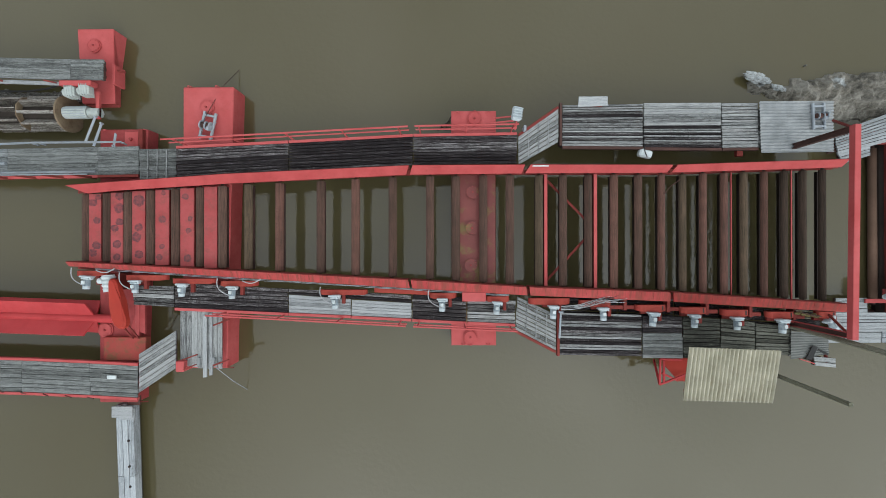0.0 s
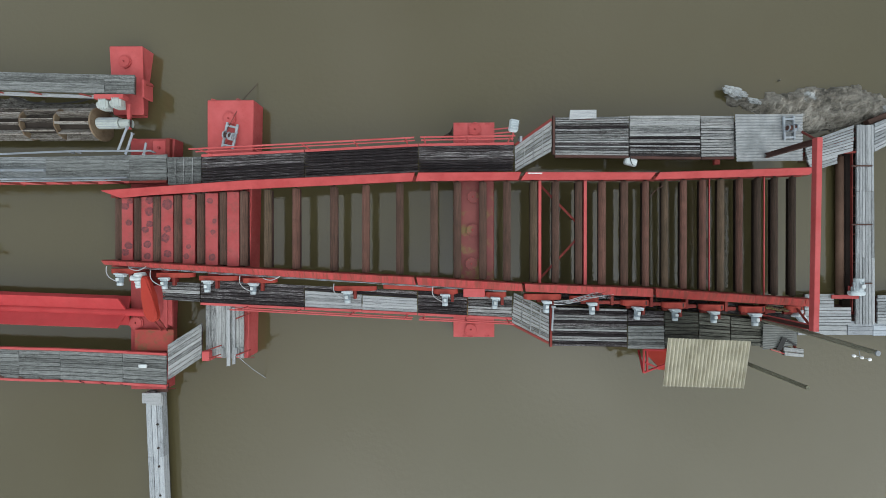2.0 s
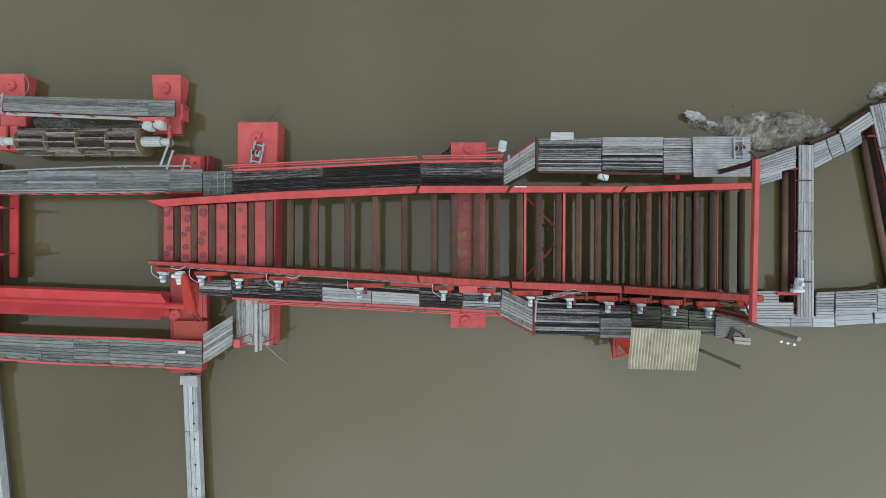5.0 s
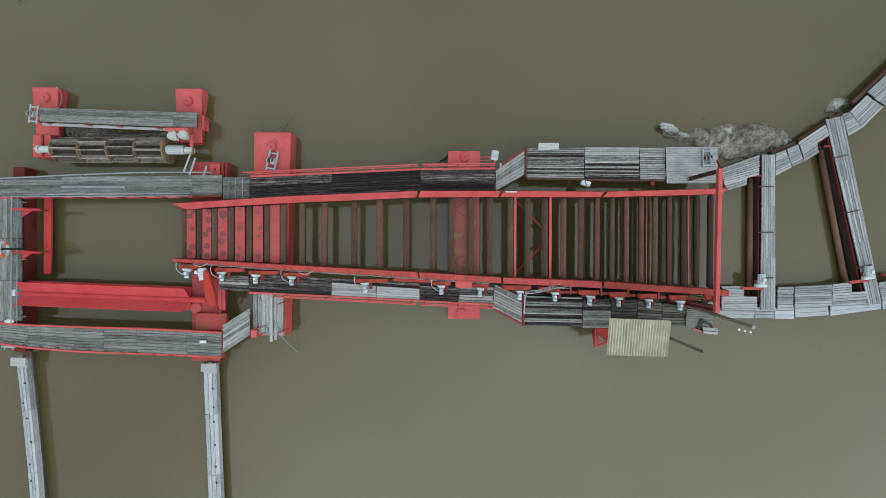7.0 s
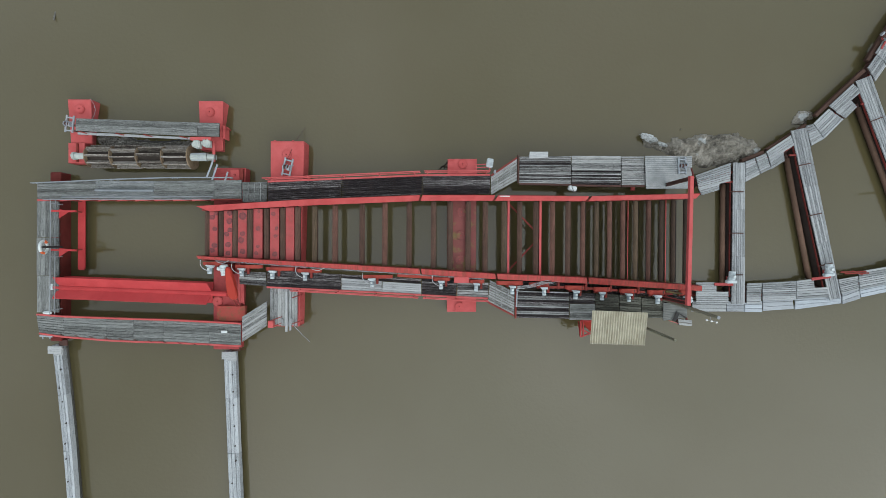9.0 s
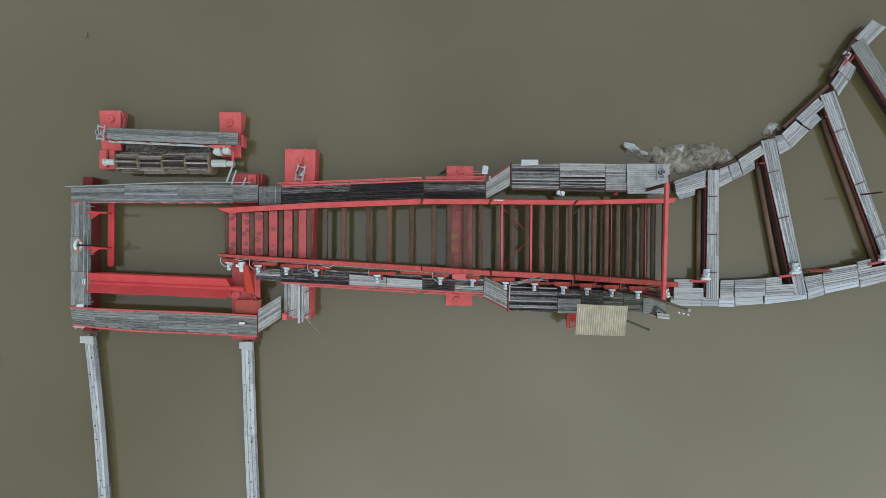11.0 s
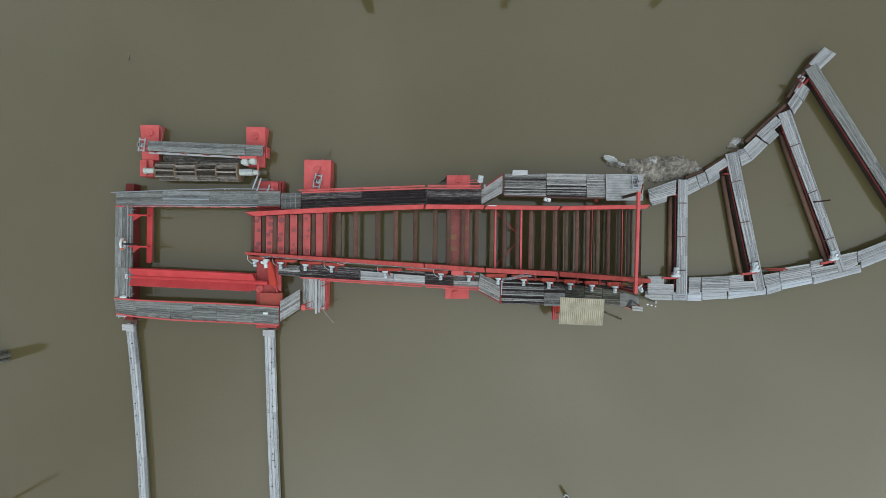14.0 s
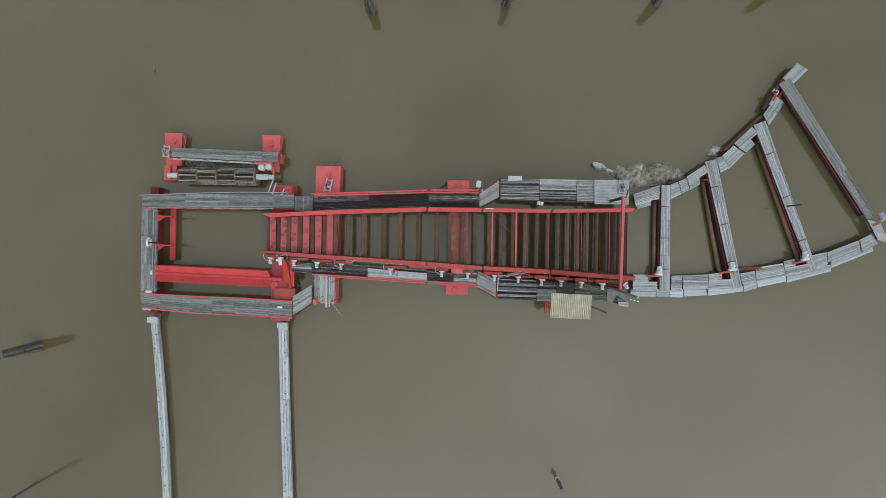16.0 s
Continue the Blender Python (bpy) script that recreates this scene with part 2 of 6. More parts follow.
M = dict(
    red=paint("red_paint", (0.365, 0.063, 0.062), (0.438, 0.095, 0.094), rusty=0.28, grime=0.16),
    rail_red=paint("rail_red_paint", (0.318, 0.045, 0.045), (0.39, 0.067, 0.066), rusty=0.45, scale=1.6, grime=0.22),
    rail_streaked=paint("streaked_rail_red", (0.32, 0.039, 0.040), (0.39, 0.061, 0.060), rust=(0.13, 0.05, 0.032), rusty=0.45, scale=1.6, grime=0.22, streak=0.62),
    rail_dirty=paint("dirty_rail_red", (0.25, 0.030, 0.027), (0.32, 0.046, 0.041), rust=(0.09, 0.04, 0.028), rusty=0.55, rough=0.65, scale=1.4, lo=0.54, hi=0.70, grime=0.25, streak=0.6),
    guard_red=paint("guard_red_paint", (0.24, 0.034, 0.026), (0.31, 0.056, 0.040), rusty=0.5, rough=0.55, scale=2),
    fresh_red=paint("fresh_red_paint", (0.335, 0.034, 0.037), (0.395, 0.048, 0.050), rusty=0.2, rough=0.45, grime=0.15),
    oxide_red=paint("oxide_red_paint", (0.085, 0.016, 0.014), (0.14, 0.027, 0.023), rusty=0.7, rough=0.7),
    mid_red=paint("faded_red_paint", (0.25, 0.042, 0.042), (0.32, 0.062, 0.062), rust=(0.08, 0.035, 0.025), rusty=0.6, rough=0.6),
    stained_red=paint("algae_stained_red", (0.26, 0.042, 0.037), (0.33, 0.062, 0.054), rust=(0.13, 0.085, 0.042), rusty=0.75, rough=0.65, scale=0.7, lo=0.50, hi=0.64, grime=0.5),
    deep_red=paint("deep_red_gloss", (0.29, 0.030, 0.021), (0.35, 0.042, 0.028), rusty=0.3, rough=0.28, grime=0.15),
    dull_red=paint("dull_red_paint", (0.14, 0.025, 0.022), (0.20, 0.040, 0.033), rusty=0.7, rough=0.7, scale=1.5),
    rail_grey=paint("dull_galvanised_pipe", (0.17, 0.195, 0.215), (0.26, 0.29, 0.31), rust=(0.12, 0.10, 0.09), rusty=0.5, rough=0.55),
    pipe_brown=paint("brown_pipe_steel", (0.094, 0.060, 0.042), (0.125, 0.078, 0.056), rust=(0.07, 0.035, 0.026), rusty=0.6, rough=0.7, tone=0.1),
    fence_brown=paint("brown_fence_steel", (0.055, 0.033, 0.026), (0.080, 0.046, 0.035), rust=(0.035, 0.022, 0.017), rusty=0.6, rough=0.75),
    grey_steel=paint("galvanised_steel", (0.22, 0.25, 0.28), (0.32, 0.36, 0.39), rust=(0.16, 0.12, 0.1), rusty=0.3, rough=0.45),
    motor_body=paint("motor_body_grey", (0.23, 0.28, 0.31), (0.33, 0.385, 0.41), rust=(0.10, 0.11, 0.12), rusty=0.4, rough=0.4, scale=3),
    motor=paint("motor_grey_paint", (0.36, 0.42, 0.445), (0.48, 0.54, 0.56), rust=(0.12, 0.13, 0.14), rusty=0.3, rough=0.4, scale=3),
    white=paint("white_paint", (0.42, 0.475, 0.485), (0.54, 0.59, 0.595), rust=(0.16, 0.165, 0.16), rusty=0.4, rough=0.45, scale=2),
    shaft_white=paint("yellowed_white_paint", (0.28, 0.32, 0.31), (0.40, 0.44, 0.42), rust=(0.16, 0.15, 0.10), rusty=0.55, rough=0.5, scale=2.5),
    black=paint("black_rubber", (0.025, 0.025, 0.025), (0.04, 0.04, 0.04), rust=(0.05, 0.05, 0.045), rusty=0.4, rough=0.75),
    rust_dark=paint("dark_rusty_steel", (0.05, 0.030, 0.026), (0.09, 0.048, 0.040), rust=(0.03, 0.02, 0.018), rusty=0.6, rough=0.8),
    drum=paint("drum_weathered_steel", (0.22, 0.205, 0.18), (0.36, 0.345, 0.315), rust=(0.055, 0.032, 0.024), rusty=0.9, rough=0.75, scale=2.4, lo=0.48, hi=0.60),
    disc=paint("yellowed_disc", (0.13, 0.095, 0.062), (0.21, 0.165, 0.11), rust=(0.075, 0.035, 0.022), rusty=0.85, rough=0.75, scale=2),
    drum_core=paint("drum_core_brown", (0.022, 0.018, 0.015), (0.042, 0.035, 0.030), rust=(0.035, 0.03, 0.025), rusty=0.7, rough=0.85, scale=2),
    orange=paint("orange_ring", (0.55, 0.10, 0.03), (0.6, 0.13, 0.05), rusty=0.1),
    tin=paint("weathered_tin_sheet", (0.20, 0.218, 0.222), (0.30, 0.318, 0.322), rust=(0.11, 0.11, 0.105), rusty=0.5, rough=0.6, scale=1.5),
    foam=paint("dirty_foam", (0.30, 0.33, 0.335), (0.42, 0.45, 0.455), rust=(0.15, 0.14, 0.12), rusty=0.8, rough=0.9, scale=3, lo=0.5, hi=0.62),
    cable=paint("grey_cable", (0.30, 0.32, 0.33), (0.38, 0.40, 0.41), rusty=0.1),
    wood_black=wood("blackened_plank", (0.32, 0.315, 0.315), (0.044, 0.039, 0.040), (0.010, 0.008, 0.009), (-0.42, 0.02), contrast=2.7),
    wood_mixed=wood("half_dark_plank", (0.35, 0.362, 0.358), (0.165, 0.168, 0.166), (0.022, 0.020, 0.020), (-0.36, 0.20), contrast=2.4),
    wood_grey=wood("silver_grey_plank", (0.33, 0.345, 0.34), (0.205, 0.215, 0.213), (0.050, 0.051, 0.051), (-0.24, 0.16), contrast=2.6),
    wood_pale=wood("pale_grey_plank", (0.38, 0.40, 0.405), (0.26, 0.275, 0.28), (0.085, 0.090, 0.092), (-0.18, 0.16), contrast=1.9),
    wood_fan=wood("even_grey_plank", (0.34, 0.362, 0.37), (0.215, 0.232, 0.238), (0.075, 0.080, 0.083), (-0.20, 0.16), contrast=2.0),
    wood_ledge=wood("bluish_pale_board", (0.37, 0.40, 0.425), (0.265, 0.29, 0.31), (0.11, 0.12, 0.128), (-0.16, 0.14), contrast=1.6),
    wood_blue=wood("pale_blue_board", (0.42, 0.47, 0.51), (0.33, 0.37, 0.405), (0.17, 0.19, 0.205), (-0.12, 0.12), contrast=1.3),
    wood_moss=wood("mossy_dark_plank", (0.18, 0.185, 0.16), (0.068, 0.071, 0.058), (0.013, 0.013, 0.011), (-0.30, 0.06), contrast=2.3),
    wood_boom=wood("bleached_boom_beam", (0.42, 0.45, 0.47), (0.28, 0.305, 0.32), (0.10, 0.108, 0.112), (-0.16, 0.12), contrast=2.2),
    wood_lichen=wood("lichened_grey_plank", (0.24, 0.255, 0.25), (0.104, 0.111, 0.108), (0.026, 0.027, 0.026), (-0.20, 0.10), lichen=0.22, contrast=2.6),
    wood_worn=wood("paler_lichened_plank", (0.28, 0.30, 0.305), (0.135, 0.148, 0.150), (0.034, 0.037, 0.037), (-0.20, 0.10), lichen=0.25, contrast=2.6),
    # near-black for shade put under decks and walkways; bolts and twigs share it
    near_black=paint("near_black_coat", (0.018, 0.014, 0.012), (0.03, 0.022, 0.018), rust=(0.02, 0.012, 0.01), rusty=0.5, rough=0.6),
    drum_bar=wood("weathered_drum_bar", (0.36, 0.355, 0.335), (0.135, 0.122, 0.104), (0.024, 0.020, 0.017), (-0.30, 0.12), contrast=2.8),
    wood_log=wood("old_log", (0.17, 0.17, 0.155), (0.075, 0.074, 0.066), (0.022, 0.022, 0.018), (-0.2, 0.15)),
    wood_green=wood("algae_pole", (0.22, 0.222, 0.175), (0.112, 0.114, 0.080), (0.030, 0.032, 0.020), (-0.1, 0.1), contrast=2.2),
    glaze=paint("white_glaze", (0.70, 0.72, 0.72), (0.78, 0.80, 0.80), rust=(0.4, 0.4, 0.38), rusty=0.1, rough=0.3, grime=0.05),
    tin_dull=paint("dull_tin_sheet", (0.105, 0.112, 0.106), (0.155, 0.164, 0.156), rust=(0.08, 0.078, 0.066), rusty=0.5, rough=0.7, scale=1.5),
)


def make_roller(name, base, worn, grime, tone=0.4):
    """Ribbed roller steel: rust streaked along the axis, grime and scuffs, each roller a tone of its own."""
    m, n, l, b = material(name, 0.75)
    b.inputs["Specular IOR Level"].default_value = 0.15
    vec, rnd = shifted(n, l, (1.1, 30, 30))
    streak = noise_node(n, l, vec, 1.5, 7, 0.75)
    vec2, _ = shifted(n, l, (1, 1, 1))
    cloud = noise_node(n, l, vec2, 1.3, 5, 0.65)
    col = mix(n, l, ramp(n, l, cloud, [(0.36, (0, 0, 0)), (0.64, (1, 1, 1))]), base, worn)
    col = mix(n, l, ramp(n, l, streak, [(0.44, (0, 0, 0)), (0.62, (0.85, 0.85, 0.85))]), col, grime)
    scuff = noise_node(n, l, vec2, 24, 5, 0.75)
    col = mix(n, l, ramp(n, l, scuff, [(0.60, (0, 0, 0)), (0.72, (0.45, 0.45, 0.45))]), col, tuple(1.7 * c for c in worn))
    dim = n.new("ShaderNodeMapRange")
    dim.inputs["To Min"].default_value, dim.inputs["To Max"].default_value = 1 - tone, 1 + tone * 0.4
    l.new(rnd, dim.inputs["Value"])
    comb = n.new("ShaderNodeCombineColor")
    for k in range(3):
        l.new(dim.outputs[0], comb.inputs[k])
    l.new(mix(n, l, 1.0, col, comb.outputs[0], "MULTIPLY"), b.inputs["Base Color"])
    bump(n, l, b, streak, 0.5, 0.01)
    return m


M["roller"] = make_roller("ribbed_brown_roller", (0.084, 0.049, 0.037), (0.122, 0.067, 0.052), (0.042, 0.032, 0.023), 0.3)
M["roller_dark"] = make_roller("dark_wet_roller", (0.044, 0.031, 0.022), (0.062, 0.040, 0.030), (0.022, 0.018, 0.013), 0.25)
M["roller_olive"] = make_roller("ribbed_olive_roller", (0.088, 0.064, 0.042), (0.125, 0.086, 0.058), (0.044, 0.036, 0.023), 0.2)
M["roller_red"] = make_roller("faded_red_roller", (0.104, 0.052, 0.040), (0.150, 0.073, 0.057), (0.056, 0.038, 0.027), 0.25)


def make_water():
    m, n, l, b = material("muddy_water", 0.03)
    tc = n.new("ShaderNodeTexCoord")
    v = tc.outputs["Object"]
    silt = mix(n, l, 0.35, noise_node(n, l, v, 0.06, 4, 0.55), noise_node(n, l, v, 0.35, 6, 0.65))
    l.new(ramp(n, l, silt, [(0.3, (0.0640, 0.0535, 0.0242)), (0.7, (0.0690, 0.0620, 0.0305))]), b.inputs["Base Color"])
    b.inputs["IOR"].default_value = 1.4
    b.inputs["Specular IOR Level"].default_value = 0.78
    ripple = noise_node(n, l, v, 5.5, 3, 0.55)
    swell = noise_node(n, l, v, 0.9, 2, 0.5)
    calm = ramp(n, l, noise_node(n, l, v, 0.085, 2, 0.5), [(0.40, (0.45, 0.45, 0.45)), (0.62, (0.18, 0.18, 0.18))])
    h = mix(n, l, calm, ripple, swell)
    bump(n, l, b, h, 0.15, 0.06)
    return m


def make_debris():
    m, n, l, b = material("matted_debris", 0.9)
    tc = n.new("ShaderNodeTexCoord")
    v = tc.outputs["Object"]
    a = noise_node(n, l, v, 1.6, 8, 0.75)
    col = ramp(n, l, a, [(0.34, (0.042, 0.039, 0.031)), (0.48, (0.16, 0.150, 0.124)), (0.64, (0.30, 0.288, 0.250))])
    foam = noise_node(n, l, v, 0.9, 4, 0.6)
    col = mix(n, l, ramp(n, l, foam, [(0.63, (0, 0, 0)), (0.69, (0.7, 0.7, 0.7))]), col, (0.42, 0.46, 0.47))
    l.new(col, b.inputs["Base Color"])
    f = noise_node(n, l, v, 14, 6, 0.8)
    bump(n, l, b, f, 1.0, 0.06)
    return m


def make_algae_red():
    m, n, l, b = material("red_paint_with_algae", 0.6)
    tc = n.new("ShaderNodeTexCoord")
    v = tc.outputs["Object"]
    a = noise_node(n, l, v, 1.2, 5)
    col = ramp(n, l, a, [(0.3, (0.13, 0.025, 0.022)), (0.7, (0.19, 0.042, 0.036))])
    south = n.new("ShaderNodeSeparateXYZ")
    l.new(v, south.inputs[0])
    g = n.new("ShaderNodeMath")
    g.operation = "MULTIPLY_ADD"
    l.new(south.outputs[1], g.inputs[0])
    g.inputs[1].default_value = -0.035
    l.new(noise_node(n, l, v, 1.7, 5, 0.65), g.inputs[2])
    g = g.outputs[0]
    col = mix(n, l, ramp(n, l, g, [(0.47, (0, 0, 0)), (0.60, (0.85, 0.85, 0.85))]), col, (0.15, 0.115, 0.03))
    l.new(col, b.inputs["Base Color"])
    bump(n, l, b, a, 0.2, 0.01)
    return m


def make_sheet():
    """Old fibre-cement roofing: cream, stained brown and green along the ridges."""
    m, n, l, b = material("stained_roof_sheet", 0.9)
    b.inputs["Specular IOR Level"].default_value = 0.15
    v, _ = shifted(n, l)
    long_v, _ = shifted(n, l, (7.0, 0.7, 1.0))
    base = ramp(n, l, noise_node(n, l, v, 2.2, 5), [(0.3, (0.31, 0.297, 0.225)), (0.7, (0.47, 0.452, 0.360))])
    streak = noise_node(n, l, long_v, 1.3, 5, 0.65)
    col = mix(n, l, ramp(n, l, streak, [(0.54, (0, 0, 0)), (0.76, (0.6, 0.6, 0.6))]), base, (0.20, 0.165, 0.10))
    speck = noise_node(n, l, v, 30, 4, 0.7)
    col = mix(n, l, ramp(n, l, speck, [(0.58, (0, 0, 0)), (0.72, (0.6, 0.6, 0.6))]), col, (0.12, 0.11, 0.085))
    l.new(col, b.inputs["Base Color"])
    bump(n, l, b, speck, 0.3, 0.006)
    return m


def make_worn(name, radius, share, stain):
    """Skid plate paint, scuffed by logs into a row of dark round spots with brown smears; share: how many spots show."""
    m, n, l, b = material(name, 0.6)
    b.inputs["Specular IOR Level"].default_value = 0.2
    v, rnd = shifted(n, l)

    def calc(op, a, c, e=None):
        q = n.new("ShaderNodeMath")
        q.operation = op
        for k, val in enumerate((a, c, e)):
            if isinstance(val, (int, float)):
                q.inputs[k].default_value = val
            elif val is not None:
                l.new(val, q.inputs[k])
        return q.outputs[0]
    col = ramp(n, l, noise_node(n, l, v, 1.4, 5), [(0.3, (0.28, 0.046, 0.046)), (0.7, (0.36, 0.078, 0.078))])
    smear = noise_node(n, l, v, 3.2, 7, 0.75)
    col = mix(n, l, ramp(n, l, smear, [(0.48, (0, 0, 0)), (0.72, (0.75, 0.75, 0.75))]), col, (0.15, 0.062, 0.050))
    tc = n.new("ShaderNodeTexCoord")
    axis = n.new("ShaderNodeSeparateXYZ")
    l.new(tc.outputs["Generated"], axis.inputs[0])
    cells = n.new("ShaderNodeTexVoronoi")
    cells.voronoi_dimensions = "1D"
    cells.inputs["Scale"].default_value = 1.0
    cells.inputs["Randomness"].default_value = 0.75
    l.new(calc("MULTIPLY_ADD", axis.outputs[1], 5.4, calc("MULTIPLY", rnd, 61.0)), cells.inputs["W"])
    dice = n.new("ShaderNodeSeparateColor")
    l.new(cells.outputs["Color"], dice.inputs[0])
    dy = calc("MULTIPLY", cells.outputs["Distance"], 0.44)
    dx = calc("MULTIPLY_ADD", axis.outputs[0], 0.42, calc("MULTIPLY_ADD", dice.outputs[0], 0.22, -0.34))
    far = calc("SQRT", calc("ADD", calc("MULTIPLY", dx, dx), calc("MULTIPLY", dy, dy)), 0.0)
    far = calc("MULTIPLY_ADD", noise_node(n, l, v, 7.5, 5, 0.65), 0.15, calc("ADD", far, -0.075))
    reach = calc("MULTIPLY_ADD", dice.outputs[1], radius * 0.7, radius * 0.65)
    inside = calc("DIVIDE", far, reach)
    ring = ramp(n, l, inside, [(0.25, (0.62, 0.62, 0.62)), (0.70, (0.88, 0.88, 0.88)), (0.88, (0.74, 0.74, 0.74)), (1.0, (0, 0, 0))])
    shown = calc("LESS_THAN", dice.outputs[2], share)
    blot = calc("MULTIPLY", calc("MULTIPLY", ring, shown), ramp(n, l, noise_node(n, l, v, 12, 5, 0.7), [(0.30, (0.35, 0.35, 0.35)), (0.55, (1, 1, 1))]))
    l.new(mix(n, l, blot, col, stain), b.inputs["Base Color"])
    bump(n, l, b, smear, 0.15, 0.01)
    return m


M["worn_red"] = make_worn("worn_red_skid_plate", 0.165, 0.85, (0.062, 0.036, 0.041))
M["scuffed_red"] = make_worn("scuffed_red_skid_plate", 0.105, 0.6, (0.095, 0.050, 0.052))
M["charred_red"] = make_worn("charred_red_skid_plate", 0.17, 0.45, (0.018, 0.011, 0.013))
M["corr"] = make_sheet()
M["bark"] = wood("wet_bark", (0.29, 0.285, 0.265), (0.095, 0.090, 0.079), (0.014, 0.013, 0.011), (-0.08, 0.02), contrast=3.0)
M["moss"] = wood("brown_moss", (0.15, 0.125, 0.055), (0.075, 0.06, 0.026), (0.035, 0.028, 0.014), (-0.1, 0.1), contrast=2.4)
M["water"], M["debris"], M["algae_red"] = make_water(), make_debris(), make_algae_red()


# ---- building helpers ----
PLACE = {}


def mesh_of(name, bm, mat):
    bmesh.ops.recalc_face_normals(bm, faces=bm.faces)
    me = bpy.data.meshes.new(name)
    bm.to_mesh(me)
    bm.free()
    me.materials.append(mat)
    return me


def thing(name, at, label, category, group="", kind=""):
    ob = new(name)
    ob.empty_display_size = 0.2
    ob.matrix_basis = Matrix.Translation(at)
    PLACE[ob] = ob.matrix_basis.copy()
    return tagged(ob, label, category, group, kind)


def part(name, bm, mat, parent, label="", at=None, smooth=False):
    """Links a bmesh (or a mesh) as one mesh object under parent; at is its pose in the world."""
    me = bm if isinstance(bm, bpy.types.Mesh) else mesh_of(name, bm, mat)
    if smooth:
        for p in me.polygons:
            p.use_smooth = True
    ob = new(name, me)
    at = at or Matrix.Identity(4)
    if parent is not None:
        ob.parent = parent
        ob.matrix_parent_inverse = PLACE[parent].inverted()
    ob.matrix_basis = at
    PLACE[ob] = at.copy()
    if label:
        tagged(ob, label)
    return ob


def box(bm, size, m, bev=0.0):
    g = bmesh.ops.create_cube(bm, size=1, matrix=m @ Matrix.Diagonal((*size, 1)))
    if bev:
        edges = list({e for v in g["verts"] for e in v.link_edges})
        bmesh.ops.bevel(bm, geom=edges, offset=bev, segments=1, affect="EDGES", profile=0.7)
    return bm


def box_between(x0, x1, y0, y1, z0, z1, bev=0.02, bm=None):
    return box(bm or bmesh.new(), (abs(x1 - x0), abs(y1 - y0), abs(z1 - z0)), Matrix.Translation(((x0 + x1) / 2, (y0 + y1) / 2, (z0 + z1) / 2)), bev)


def along(a, b, up=(0, 0, 1)):
    """A pose at the middle of a and b whose x axis runs from a to b."""
    a, b = Vector(a), Vector(b)
    x = (b - a).normalized()
    u = Vector(up) if abs(x.dot(Vector(up))) < 0.99 else Vector((0, 1, 0))
    y = u.cross(x).normalized()
    z = x.cross(y)
    m = Matrix((x, y, z)).transposed().to_4x4()
    m.translation = (a + b) / 2
    return m


def bar(bm, a, b, w, h, bev=0.006):
    """A rectangular bar from a to b."""
    return box(bm, ((Vector(b) - Vector(a)).length, w, h), along(a, b), bev)


def rod(bm, a, b, r, seg=10, r2=None):
    m = along(a, b) @ pose(0, 0, 0, 0, 90, 0)
    bmesh.ops.create_cone(bm, cap_ends=True, segments=seg, radius1=r, radius2=r if r2 is None else r2, depth=(Vector(b) - Vector(a)).length, matrix=m)
    return bm


def tube(bm, pts, r, seg=6):
    """A round tube through points."""
    pts = [Vector(p) for p in pts]
    rings = []
    for i, p in enumerate(pts):
        d = (pts[min(i + 1, len(pts) - 1)] - pts[max(i - 1, 0)]).normalized()
        u = Vector((0, 0, 1)) if abs(d.z) < 0.95 else Vector((1, 0, 0))
        s = d.cross(u).normalized()
        t = s.cross(d)
        rings.append([bm.verts.new(p + r * (math.cos(k * 2 * math.pi / seg) * s + math.sin(k * 2 * math.pi / seg) * t)) for k in range(seg)])
    for a, b in zip(rings, rings[1:]):
        for k in range(seg):
            bm.faces.new((a[k], a[(k + 1) % seg], b[(k + 1) % seg], b[k]))
    bm.faces.new(rings[0])
    bm.faces.new(rings[-1][::-1])
    return bm


def curve_points(a, b, sag, n=8, side=(0, 0, 0)):
    a, b, s = Vector(a), Vector(b), Vector(side)
    return [a.lerp(b, i / n) + (Vector((0, 0, -sag)) + s) * math.sin(math.pi * i / n) for i in range(n + 1)]


def prism(bm, outline, z0, z1, bev=0.0):
    """Extrudes an outline in plan from z0 to z1."""
    lo = [bm.verts.new((x, y, z0)) for x, y in outline]
    hi = [bm.verts.new((x, y, z1)) for x, y in outline]
    fs = [bm.faces.new(lo[::-1]), bm.faces.new(hi)]
    n = len(outline)
    for i in range(n):
        fs.append(bm.faces.new((lo[i], lo[(i + 1) % n], hi[(i + 1) % n], hi[i])))
    if bev:
        bmesh.ops.bevel(bm, geom=list({e for f in fs for e in f.edges}), offset=bev, segments=1, affect="EDGES")
    return bm


def lerp2(a, b, f):
    return (a[0] + (b[0] - a[0]) * f, a[1] + (b[1] - a[1]) * f)


RND = random.Random(7)


